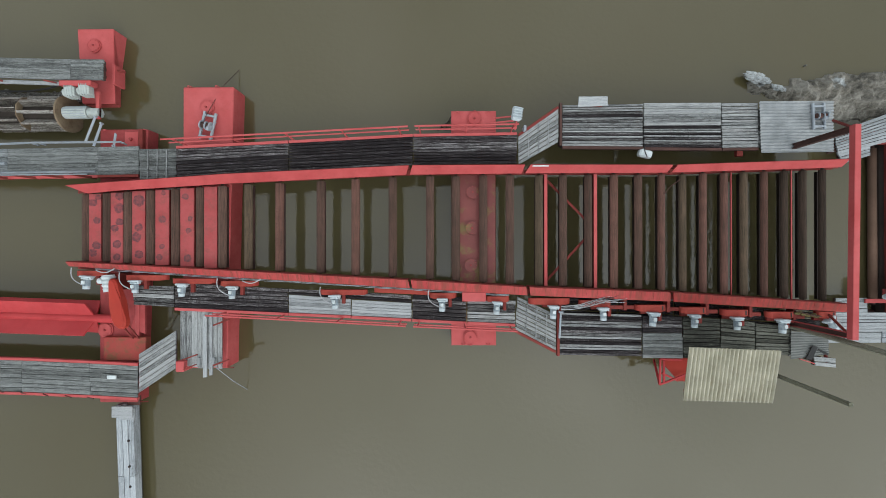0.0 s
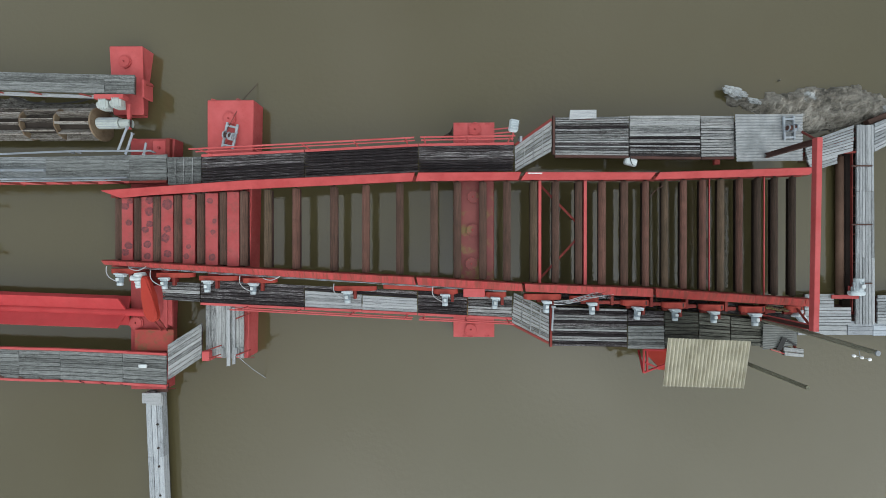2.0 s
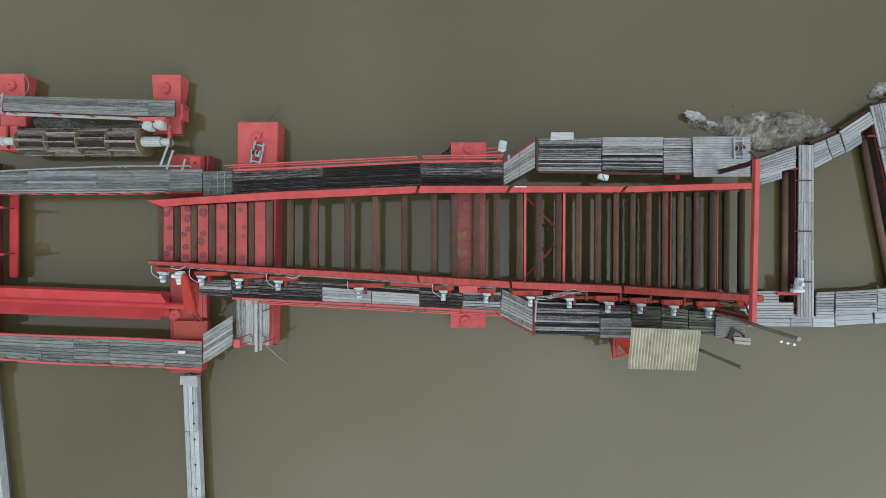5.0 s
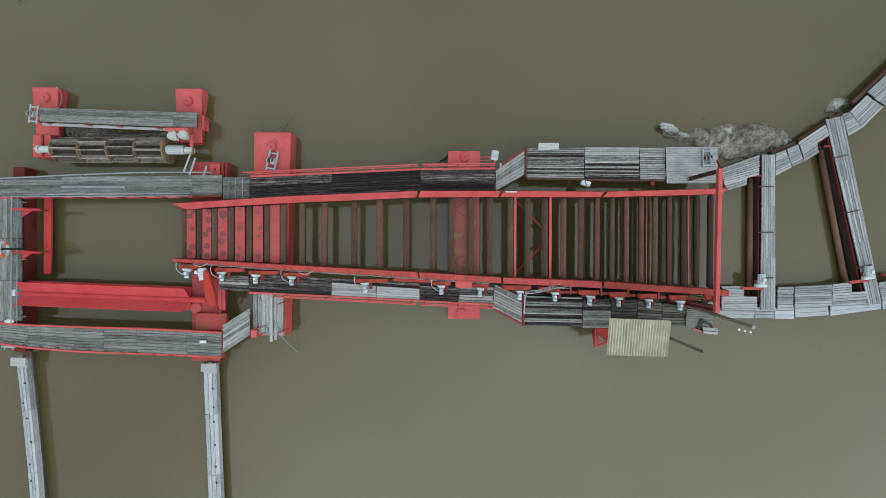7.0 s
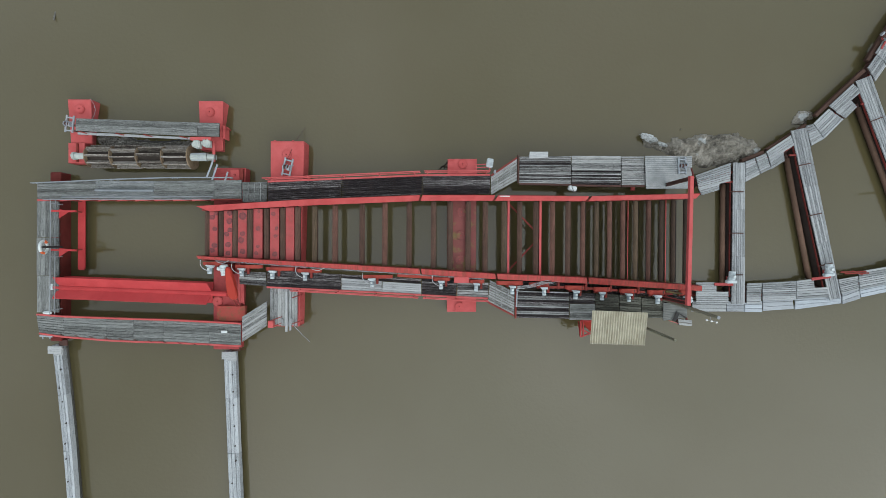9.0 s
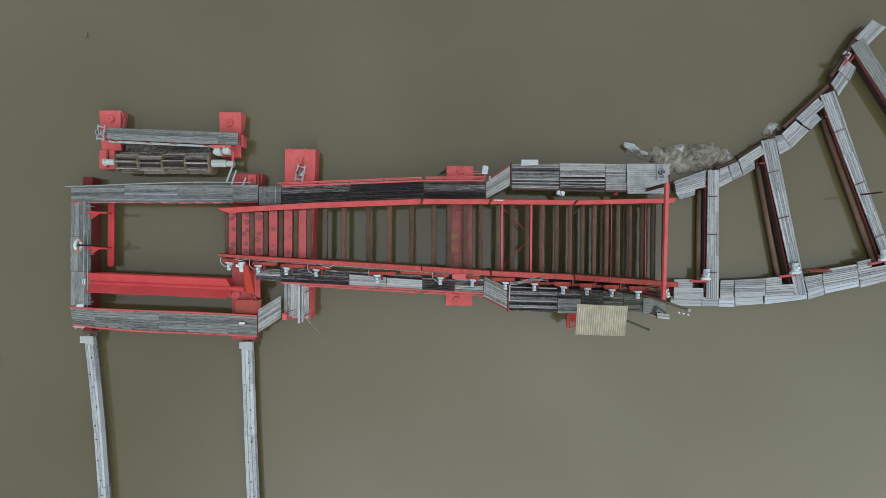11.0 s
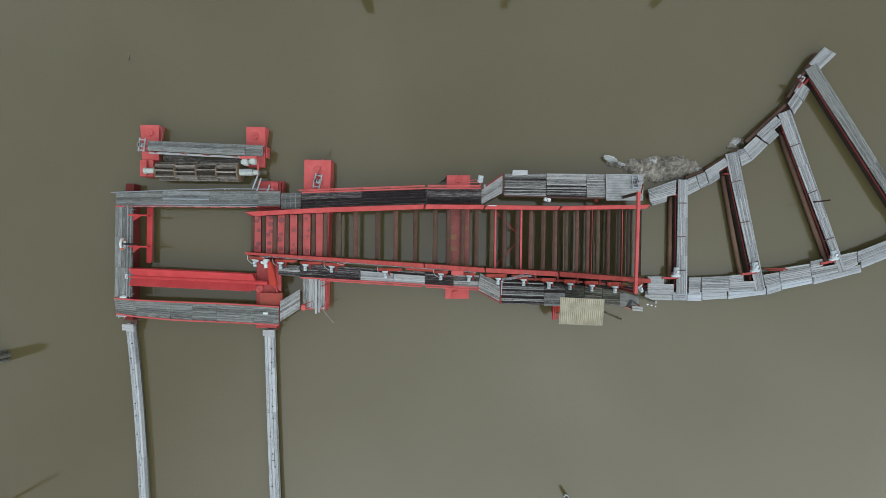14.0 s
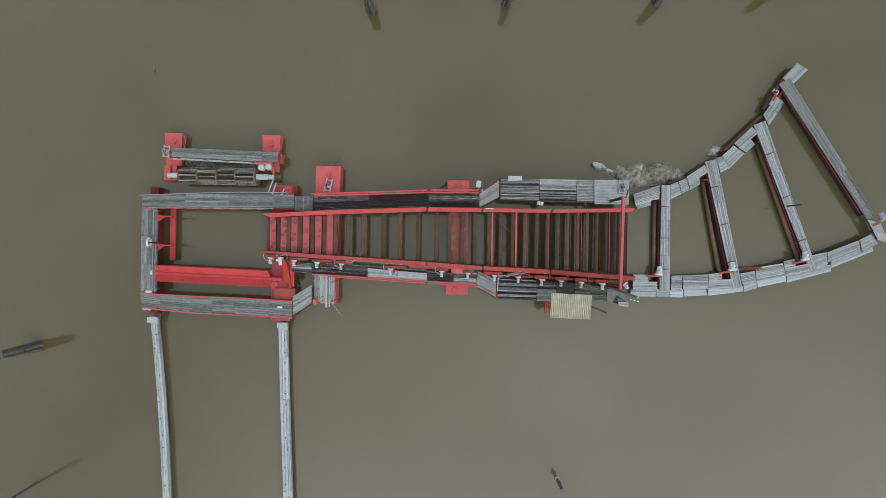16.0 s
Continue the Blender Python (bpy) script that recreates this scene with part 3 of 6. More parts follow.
def plank(corners, z, thick, mat, parent, name="plank", ragged=0.03, z_end=None):
    """One board: corners start-left, end-left, end-right, start-right; grain along its x."""
    zs, ze = z, z if z_end is None else z_end
    a = Vector((*lerp2(corners[0], corners[3], 0.5), zs))
    b = Vector((*lerp2(corners[1], corners[2], 0.5), ze))
    m = along(a, b)
    inv = m.inverted()
    dz = RND.uniform(-0.008, 0.008)
    loc = []
    for k, (c, zz) in enumerate(zip(corners, (zs, ze, ze, zs))):
        p = inv @ Vector((*c, zz))
        loc.append((p.x, p.y))
    e0, e1 = RND.uniform(-ragged, ragged * 0.6), RND.uniform(-ragged, ragged * 0.6)
    loc = [(loc[0][0] - e0, loc[0][1]), (loc[1][0] + e1, loc[1][1]), (loc[2][0] + e1, loc[2][1]), (loc[3][0] - e0, loc[3][1])]
    cx, cy = sum(p[0] for p in loc) / 4, sum(p[1] for p in loc) / 4
    c = min(0.006, thick * 0.3)
    bm = bmesh.new()

    def ring(h, inset):
        return [bm.verts.new((x - math.copysign(inset, x - cx), y - math.copysign(inset, y - cy), h)) for x, y in loc]

    r0, r1, r2 = ring(-thick + dz, 0), ring(-c + dz, 0), ring(dz, c)
    for p, q in ((r0, r1), (r1, r2)):
        for i in range(4):
            bm.faces.new((p[i], p[(i + 1) % 4], q[(i + 1) % 4], q[i]))
    bm.faces.new(r2)
    bm.faces.new(r0[::-1])
    return part(name, bm, mat, parent, at=m)

FAN = "fan walkways"


def deck(quad, z, count, mat, label, group, gap=0.02, thick=0.05, edge=(), z_end=None, edge_mat="red", cleats=0, ragged=0.012, bearers=True, underlay=False):
    """A walkway panel. quad: start-left, end-left, end-right, start-right in plan; boards run from start to end.
    edge: which sides carry a red steel edge strip ('l', 'r')."""
    cx, cy = sum(p[0] for p in quad) / 4, sum(p[1] for p in quad) / 4
    top = thing("walkway_deck", (cx, cy, z - 0.25), label, "walkway", group)
    p0, p1, p2, p3 = quad
    zs, ze = z, z if z_end is None else z_end
    w = (Vector(p0) - Vector(p3)).length
    cuts = [0.0]
    for i in range(count):
        cuts.append(cuts[-1] + RND.uniform(0.85, 1.15))
    cuts = [c / cuts[-1] for c in cuts]
    g = gap / max(w, 0.1) / 2
    for i in range(count):
        f0, f1 = cuts[i] + g * (i > 0), cuts[i + 1] - g * (i < count - 1)
        q = [lerp2(p0, p3, f0), lerp2(p1, p2, f0), lerp2(p1, p2, f1), lerp2(p0, p3, f1)]
        plank(q, z, thick, mat[i % len(mat)] if isinstance(mat, (list, tuple)) else mat, top, ragged=ragged, z_end=z_end)
    length = (Vector(p0) - Vector(p1)).length
    if bearers:
        for f in ([0.08, 0.92] if length < 2 else [0.06, 0.36, 0.64, 0.94]):
            zz = zs + (ze - zs) * f - thick - 0.062
            a, b = lerp2(p0, p1, f), lerp2(p3, p2, f)
            a, b = lerp2(a, b, 0.03), lerp2(a, b, 0.97)
            part("bearer", bar(bmesh.new(), (*a, zz), (*b, zz), 0.09, 0.11), M["rust_dark"], top, "rusty steel cross bearer")
    # near-black sheet close below the planks paints the shade in their gaps
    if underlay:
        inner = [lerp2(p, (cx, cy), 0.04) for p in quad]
        part("subframe", prism(bmesh.new(), inner, z - thick - 0.035, z - thick - 0.012), M["near_black"], top, "near-black sheet standing for the shade under the boards")
    if group == FAN:
        part("support_leg", bar(bmesh.new(), (cx, cy, -0.3), (cx, cy, z - thick - 0.02), 0.12, 0.12), M["rust_dark"], top)
    for s in edge:
        a, b = (p0, p1) if s == "l" else (p3, p2)
        o = (Vector(p0) - Vector(p3)).normalized() * (0.05 if s == "l" else -0.05)
        part("edge_strip", bar(bmesh.new(), (a[0] + o.x, a[1] + o.y, zs - 0.045), (b[0] + o.x, b[1] + o.y, ze - 0.045), 0.085, 0.13), M[edge_mat], top, "red-painted steel edge strip")
    for k in range(cleats):
        f = (k + 1) / (cleats + 1)
        a, b = lerp2(p0, p1, f), lerp2(p3, p2, f)
        a, b = lerp2(a, b, 0.04), lerp2(a, b, 0.96)
        zz = zs + (ze - zs) * f + 0.024
        part("cleat", bar(bmesh.new(), (*a, zz), (*b, zz), 0.032, 0.03), M["wood_grey"], top, "narrow wooden foot cleat")
    return top


# ---- water ----
bm = bmesh.new()
bmesh.ops.create_grid(bm, x_segments=8, y_segments=8, size=2400)
water = part("water", bm, M["water"], None)
tagged(water, "calm muddy olive-brown river water reflecting overcast sky", "water", kind="structure")


# ---- pontoons ----
bm = bmesh.new()
bmesh.ops.create_cone(bm, cap_ends=True, segments=6, radius1=0.012, radius2=0.012, depth=0.022)
BOLT = mesh_of("bolt", bm, M["red"])


def manhole(parent, x, y, z, r=0.24, mat="red"):
    bm = bmesh.new()
    bmesh.ops.create_cone(bm, cap_ends=True, segments=24, radius1=r, radius2=r, depth=0.05, matrix=pose(x, y, z + 0.025))
    bmesh.ops.create_cone(bm, cap_ends=True, segments=24, radius1=r * 0.88, radius2=r * 0.86, depth=0.03, matrix=pose(x, y, z + 0.062))
    hatch = part("hatch_cover", bm, M[mat], parent, "round bolted hatch cover")
    for k in range(12):
        a = k * math.pi / 6
        part("bolt", BOLT, None, hatch, at=pose(x + r * 0.76 * math.cos(a), y + r * 0.76 * math.sin(a), z + 0.086))
    bm = bmesh.new()
    bmesh.ops.create_cone(bm, cap_ends=True, segments=10, radius1=0.035, radius2=0.03, depth=0.05, matrix=pose(x, y, z + 0.1))
    part("knob", bm, M["mid_red"], hatch)


def lug(parent, x, y, z, dx=0.0):
    bm = bmesh.new()
    pts = [(x - 0.05, y, z), (x - 0.05, y, z + 0.09), (x - 0.02, y, z + 0.13), (x + 0.02, y, z + 0.13), (x + 0.05, y, z + 0.09), (x + 0.05, y, z)]
    part("lifting_eye", tube(bm, pts, 0.014), M["red"], parent, "red lifting eye")


def pontoon(x0, x1, y0, y1, z, label, hatches=(), mat="red", shear=0.0, dip=0.0, rake=0.0):
    top = thing("pontoon", ((x0 + x1) / 2, (y0 + y1) / 2, -0.4), label, "pontoon", "steel float pontoons")
    bm = bmesh.new()
    prism(bm, [(x0, y0), (x1 + shear, y0), (x1, y1), (x0, y1)], -0.4, z, 0.025)
    if dip:
        for v in bm.verts:
            if v.co.z > 0:
                v.co.z -= dip * (y1 - v.co.y) / (y1 - y0)
            elif v.co.x > (x0 + x1) / 2 and v.co.y < (y0 + y1) / 2:
                v.co.x -= rake * 1.6
    part("hull", bm, M[mat], top)
    bm = bmesh.new()
    for yy, zz in ((y0, z - dip - 0.10), (y1, z - 0.10)):
        bar(bm, (x0 + 0.04, yy, zz), (x1 - 0.04, yy, zz), 0.03, 0.05)
    part("rubbing_strip", bm, M["dull_red"], top)
    for h in hatches:
        manhole(top, h[0], h[1], z - dip * (y1 - h[1]) / (y1 - y0), *(h[2:] if len(h) > 2 else ()))
    return top


pa = pontoon(-12.43, -11.21, 4.94, 7.37, 0.62, "red-painted steel pontoon beneath the drum's north-east corner", [(-11.87, 6.81)], shear=-0.10, dip=0.20, rake=0.14)
part("hinge_block", box_between(-11.12, -11.03, 5.45, 6.10, 0.3, 0.80, 0.015), M["red"], pa, "upright red hinge block")
part("hinge_pin", rod(bmesh.new(), (-11.05, 5.95, 0.66), (-10.80, 5.90, 0.62), 0.035), M["dull_red"], pa)
pl = pontoon(-18.98, -17.81, 5.26, 7.41, 0.62, "red-painted steel pontoon beneath the drum's north-west corner", [(-18.38, 6.94)], shear=-0.10, dip=0.20, rake=0.14)
low = thing("pontoon", (-18.54, 4.71, -0.4), "low red steel float carrying the drum bearing", "pontoon", "steel float pontoons")
part("hull", box_between(-19.05, -18.22, 4.24, 5.26, -0.4, 0.5), M["red"], low)
part("ridge", box_between(-18.60, -18.51, 4.29, 5.22, 0.5, 0.58, 0.01), M["dull_red"], low)
pb = pontoon(-8.75, -7.08, -3.88, 5.34, 0.8, "long red transverse steel pontoon under the roller bed", [(-7.95, 4.66)], shear=-0.22)
for x, y in ((-7.6, 5.33), (-8.5, 5.33)):
    lug(pb, x, y, 0.8)
pc = pontoon(0.06, 1.49, -3.10, 4.49, 0.8, "red transverse steel pontoon stained with yellow algae", [(0.80, 4.25), (0.74, 1.86, 0.24, "algae_red"), (0.72, 0.69, 0.24, "algae_red"), (0.68, -0.51, 0.24, "algae_red"), (0.66, -2.85)], mat="algae_red")
for x, y in ((0.24, 4.45), (0.80, 4.47), (1.24, 4.45), (0.44, -3.06), (0.66, -3.08), (1.24, -3.06)):
    lug(pc, x, y, 0.8)
# the painted ends of the pontoon, free of algae
part("end_plate", box_between(0.05, 1.50, 3.62, 4.50, 0.70, 0.806, 0.004), M["red"], pc, "clean red end plate")
part("end_plate", box_between(0.05, 1.50, -3.11, -2.38, 0.70, 0.806, 0.004), M["red"], pc, "clean red end plate")
pd = pontoon(-11.71, -10.09, -5.10, 4.03, 0.55, "red transverse steel pontoon below the paddle drive", [(-11.48, -2.67, 0.26)], mat="mid_red", shear=-0.34)
pe = pontoon(-19.87, -19.33, -4.71, 3.76, 0.6, "dull red steel pontoon along the frame's west side", mat="oxide_red")
part("housing", box_between(-11.44, -10.02, -3.66, -2.88, 0.5, 0.74), M["stained_red"], pd, "rust-stained red raised steel housing")
plate = part("hatch_plate", box_between(-10.84, -10.38, 3.42, 3.94, 0.55, 0.60, 0.012), M["red"], pd, "square red hatch plate with a knob")
part("knob", rod(bmesh.new(), (-10.61, 3.68, 0.60), (-10.61, 3.68, 0.67), 0.05, 12), M["mid_red"], plate)
part("coaming", box_between(-10.30, -10.16, 3.30, 4.0, 0.5, 0.72, 0.015), M["dull_red"], pd, "raised dull red coaming")
part("rib", box_between(-10.44, -10.30, -2.86, -0.70, 0.5, 0.65, 0.01), M["red"], pd)
for x, y in ((-11.48, 3.99), (-10.17, 3.99)):
    lug(pd, x, y, 0.55)

# ---- the roller bed ----
N_EDGE = [(-12.05, 2.02), (-7.02, 2.36), (-1.20, 2.61), (2.40, 2.62), (6.95, 2.60), (12.3, 2.76)]
N_IN = [(-11.75, 1.80), (-7.10, 2.08), (-1.20, 2.35), (2.45, 2.38), (6.95, 2.39), (12.3, 2.54)]
S_EDGE = [(-12.04, -0.38), (-7.01, -0.65), (-1.27, -0.95), (2.41, -1.17), (6.80, -1.33), (12.0, -1.68)]
S_OUT = [(-12.16, -0.51), (-7.06, -0.85), (-1.28, -1.21), (2.42, -1.43), (6.85, -1.62), (12.0, -1.93)]


def along_line(line, x):
    for a, b in zip(line, line[1:]):
        if x <= b[0]:
            break
    return a[1] + (b[1] - a[1]) * (x - a[0]) / (b[0] - a[0])


def guide_rail(xs, upper, lower, z_up, z_lo, label, skew=0.0, seams=True, prow=None, mat="rail_red"):
    """A red folded guide plate along the roller ends, with its web and stiffeners."""
    x0, x1 = xs[0], xs[-1]
    top = thing("guide_rail", ((x0 + x1) / 2, along_line(upper, (x0 + x1) / 2), 0.8), label, "rail", "red guide rails")
    bm = bmesh.new()
    rows = []
    for i, x in enumerate(xs):
        s = skew if i in (0, len(xs) - 1) and 0 < i + 1 else 0
        yu, yl = along_line(upper, x), along_line(lower, x)
        if prow is not None and i == 0:
            s = prow
        xl = x + s * (yu - yl)
        rows.append([bm.verts.new(p) for p in ((x, yu, z_up - 0.05), (x, yu, z_up), (xl, yl, z_lo), (xl, yl, z_lo - 0.05))])
    for a, b in zip(rows, rows[1:]):
        for k in range(4):
            bm.faces.new((a[k], a[(k + 1) % 4], b[(k + 1) % 4], b[k]))
    bm.faces.new(rows[0][::-1])
    bm.faces.new(rows[-1])
    part("flange", bm, M[mat], top)
    bm = bmesh.new()
    for a, b in zip(xs, xs[1:]):
        bar(bm, (a, along_line(upper, a), 1.18), (b, along_line(upper, b), 1.18), 0.05, 0.55, 0)
    part("web", bm, M["dull_red"], top, "dull red upright web")
    if seams:
        n = max(1, int((x1 - x0) / 0.42))
        for k in range(1, n):
            x = x0 + (x1 - x0) * k / n + RND.uniform(-0.1, 0.1)
            yu, yl = along_line(upper, x), along_line(lower, x)
            part("seam", bar(bmesh.new(), (x, yu - 0.02, z_up + 0.004), (x + RND.uniform(0.0, 0.12), yl + 0.02, z_lo + 0.003), 0.012, 0.006, 0), M["rail_dirty"], top, "raised overlap of two rail plates")
    return top


guide_rail([-12.05, -10.5, -7.02, -4.0, -1.28], N_EDGE, N_IN, 1.5, 1.36, "long red steel guide rail tapering to a point", -0.35, False, 2.4)
guide_rail([-1.16, 0.6, 2.33], N_EDGE, N_IN, 1.5, 1.36, "short red steel guide rail along the roller ends", -0.35, False)
guide_rail([2.50, 4.6, 6.88], N_EDGE, N_IN, 1.5, 1.36, "red steel guide rail with a scraped white patch", -0.6, False)
guide_rail([7.02, 9.4, 12.25], N_EDGE, N_IN, 1.5, 1.36, "red steel guide rail running under the gantry", -0.6, False)
guide_rail([-12.05, -9.5, -7.0, -4.0, -1.30], S_EDGE, S_OUT, 1.5, 1.40, "red guide rail of overlapping plates above the drive motors", 0.2, True, None, "rail_streaked")
guide_rail([-1.22, 0.6, 2.36], S_EDGE, S_OUT, 1.5, 1.40, "short red guide rail of overlapping plates", 0.2, True, None, "rail_streaked")
guide_rail([2.46, 4.6, 6.78], S_EDGE, S_OUT, 1.5, 1.40, "red guide rail of overlapping plates above the ramp", 0.2, True, None, "rail_streaked")
guide_rail([6.88, 9.0, 12.36], S_EDGE, S_OUT, 1.5, 1.40, "red guide rail of overlapping plates ending at the gantry", 0.2, True, None, "rail_dirty")
patch = thing("scraped_patch", (2.8, 2.58, 1.49), "white scraped patch on the red guide rail", "patch")
part("flake", bar(bmesh.new(), (2.56, 2.585, 1.488), (3.05, 2.585, 1.488), 0.045, 0.006, 0), M["white"], patch)


def girder(a, b, label, z=0.93, h=0.22):
    g = thing("girder", ((a[0] + b[0]) / 2, (a[1] + b[1]) / 2, z - h / 2), label, "girder", "bed girders")
    bm = bmesh.new()
    for dz, w, hh in ((h / 2, 0.16, 0.02), (-h / 2, 0.16, 0.02), (0, 0.03, h)):
        bar(bm, (*a, z + dz), (*b, z + dz), w, hh, 0)
    part("beam", bm, M["dull_red"], g)


for line, off in ((N_EDGE, -0.12), (S_EDGE, -0.16)):
    for p, q in zip(line, line[1:]):
        girder((p[0] + 0.02, p[1] + off), (q[0] - 0.02, q[1] + off), "dull red steel girder carrying the roller bearings")

ROLLERS = [-11.72, -11.05, -10.37, -9.64, -8.83, -8.03, -7.31, -6.47, -5.47, -4.14, -3.02, -1.83, -0.63, 0.19, 1.07, 1.91, 2.83, 3.60, 4.40, 5.21,
           5.98, 6.71, 7.38, 8.02, 8.68, 9.30, 9.94, 10.57, 11.15, 11.76]

OLIVE = (-6.47, 2.83, 7.38, 9.30)
REDDISH = (-5.47, -3.02, 5.21, 6.71, 8.02, 8.68, 9.94)


def roller(x):
    y0, y1 = along_line(S_EDGE, x) + 0.05, along_line(N_IN, x) - 0.02
    r, zc = (0.120 if x < 2 else 0.113 if x < 6.2 else 0.104 if x < 9.5 else 0.095), 1.06
    rib = 0.010 if x < 6.2 else 0.007
    top = thing("roller", (x, (y0 + y1) / 2, zc), "brown rusty ribbed steel conveyor roller" if x > -7 else "dark brown ribbed roller between red plates", "roller", "bed rollers")
    m = along((x, y0, zc), (x, y1, zc)) @ pose(0, 0, 0, RND.uniform(0, 360), 0, 0)
    half, seg = (y1 - y0) / 2, 48
    bm = bmesh.new()
    rings = []
    for xx, rr in ((-half, 0.9), (-half + 0.03, 1.0), (half - 0.03, 1.0), (half, 0.9)):
        rings.append([bm.verts.new((xx, rr * (r if k % 2 else r + rib) * math.cos(k * 2 * math.pi / seg), rr * (r if k % 2 else r + rib) * math.sin(k * 2 * math.pi / seg))) for k in range(seg)])
    for a, b in zip(rings, rings[1:]):
        for k in range(seg):
            bm.faces.new((a[k], a[(k + 1) % seg], b[(k + 1) % seg], b[k]))
    bm.faces.new(rings[0])
    bm.faces.new(rings[-1][::-1])
    part("drum", bm, M["roller_dark"] if x > 10.5 else M["roller_olive"] if x in OLIVE else M["roller_red"] if x in REDDISH else M["roller"], top, at=m)
    # unseen beam inferred from reflections; near-black past x 2.5 to put in shade
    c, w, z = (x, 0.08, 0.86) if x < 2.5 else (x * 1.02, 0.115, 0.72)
    part("under_beam", box_between(c - w, c + w, y0, y1, z - 0.12, z, 0.0), M["rust_dark"] if x < 2.5 else M["near_black"], top, "unseen dark beam below the roller")
    for y, d in ((y0, -1), (y1, 1)):
        part("axle", rod(bmesh.new(), (x, y, zc), (x, y + d * 0.12, zc), 0.04), M["rust_dark"], top)
        part("bearing_block", box_between(x - 0.1, x + 0.1, y + d * 0.06, y + d * 0.13, 0.9, 1.14, 0.015), M["dull_red"], top)


for x in ROLLERS:
    roller(x)
for x, w in zip((-11.42, -10.71, -10.00, -9.24, -8.43, -7.67), (0.40, 0.40, 0.42, 0.44, 0.44, 0.42)):
    y0, y1 = along_line(S_EDGE, x) + 0.03, along_line(N_IN, x) - 0.02
    p = thing("skid_plate", (x, (y0 + y1) / 2, 1.0), "red steel skid plate worn dark in patches between rollers", "plate", "skid plates")
    part("plate", box_between(x - w / 2, x + w / 2, y0, y1, 1.08, 1.12, 0.008), M["worn_red"] if x < -9.9 else M["scuffed_red"] if x < -8 else M["charred_red"], p)
    part("flange", box_between(x - w / 2, x - w / 2 + 0.03, y0, y1, 0.95, 1.08, 0.004), M["dull_red"], p)
    part("flange", box_between(x + w / 2 - 0.03, x + w / 2, y0, y1, 0.95, 1.08, 0.004), M["dull_red"], p)
for x, w, z in ((3.05, 0.10, 1.10), (4.62, 0.11, 1.10), (10.78, 0.035, 1.10), (8.98, 0.035, 0.96)):
    y0, y1 = along_line(S_EDGE, x) + 0.03, along_line(N_IN, x) + 0.02
    p = thing("cross_bar", (x, (y0 + y1) / 2, z), "thin red steel cross bar between the guide rails", "bar", "bed cross bars")
    part("flange", box_between(x - w / 2, x + w / 2, y0, y1, z - 0.03, z, 0.006), M["red"], p)
    part("web", box_between(x - 0.015, x + 0.015, y0, y1, z - (0.36 if w > 0.08 else 0.06), z - 0.03, 0.0), M["dull_red"], p)
for a, b in (((3.03, 2.36), (4.64, 0.72)), ((3.03, -1.12), (4.64, 0.62))):
    p = thing("diagonal_brace", ((a[0] + b[0]) / 2, (a[1] + b[1]) / 2, 0.75), "rust-red diagonal steel brace below the rollers", "brace", "bed braces")
    part("angle", bar(bmesh.new(), (*a, 0.8), (*b, 0.8), 0.08, 0.02), M["dull_red"], p)
    part("leg", bar(bmesh.new(), (*a, 0.765), (*b, 0.765), 0.02, 0.05, 0), M["dull_red"], p)


# ---- drive motors along the south rail ----
def motor_parts(top, m, size=1.0):
    """A finned electric motor whose shaft points along +y of m."""
    def rodm(a, b, r, seg=16, bm=None):
        return rod(bm or bmesh.new(), m @ Vector(a) , m @ Vector(b), r * size, seg)
    s = size
    fl = bmesh.new()
    box(fl, (0.44 * s, 0.07 * s, 0.34 * s), m @ pose(0, -0.05 * s, 0), 0.02)
    box(fl, (0.30 * s, 0.08 * s, 0.30 * s), m @ pose(0, -0.12 * s, 0), 0.02)
    box(fl, (0.07 * s, 0.12 * s, 0.2 * s), m @ pose(0.19 * s, -0.10 * s, 0.02), 0.015)
    part("gearbox", fl, M["motor"], top, "light grey cast gearbox")
    body = rodm((0, -0.15 * s, 0), (0, -0.42 * s, 0), 0.105)
    for k in range(16):
        a = k * math.pi / 8
        box(body, (0.012 * s, 0.25 * s, 0.03 * s), m @ pose(0, -0.285 * s, 0) @ pose(0, 0, 0, 0, math.degrees(a), 0) @ pose(0, 0, 0.115 * s), 0)
    mo = part("motor_body", body, M["motor_body"], top, "blue-grey finned motor body")
    part("fan_cover", rodm((0, -0.42 * s, 0), (0, -0.54 * s, 0), 0.125), M["motor"], mo)
    tb = bmesh.new()
    box(tb, (0.13 * s, 0.14 * s, 0.08 * s), m @ pose(0.0, -0.27 * s, 0.18 * s), 0.012)
    part("terminal_box", tb, M["white"], mo, "pale terminal box")


def chain_guard(top, x0, x1, y, z, deep=0.16):
    bm = bmesh.new()
    h = 0.30
    pts = []
    for k in range(9):
        a = math.pi / 2 + math.pi * k / 8
        pts.append((x0 + h / 2 + h / 2 * math.cos(a), h / 2 * math.sin(a)))
    for k in range(9):
        a = -math.pi / 2 + math.pi * k / 8
        pts.append((x1 - h / 2 + h / 2 * math.cos(a), h / 2 * math.sin(a)))
    lo = [bm.verts.new((px, y + deep / 2, z + pz)) for px, pz in pts]
    mid, wide = (x0 + x1) / 2, (x1 - x0) / 2
    hi = [bm.verts.new((px, y - deep / 2 - 0.06 * (1 - ((px - mid) / wide) ** 2), z + pz)) for px, pz in pts]
    n = len(pts)
    bm.faces.new(lo)
    bm.faces.new(hi[::-1])
    for i in range(n):
        bm.faces.new((lo[i], lo[(i + 1) % n], hi[(i + 1) % n], hi[i]))
    part("chain_guard", bm, M["guard_red"], top, "red rounded chain guard")


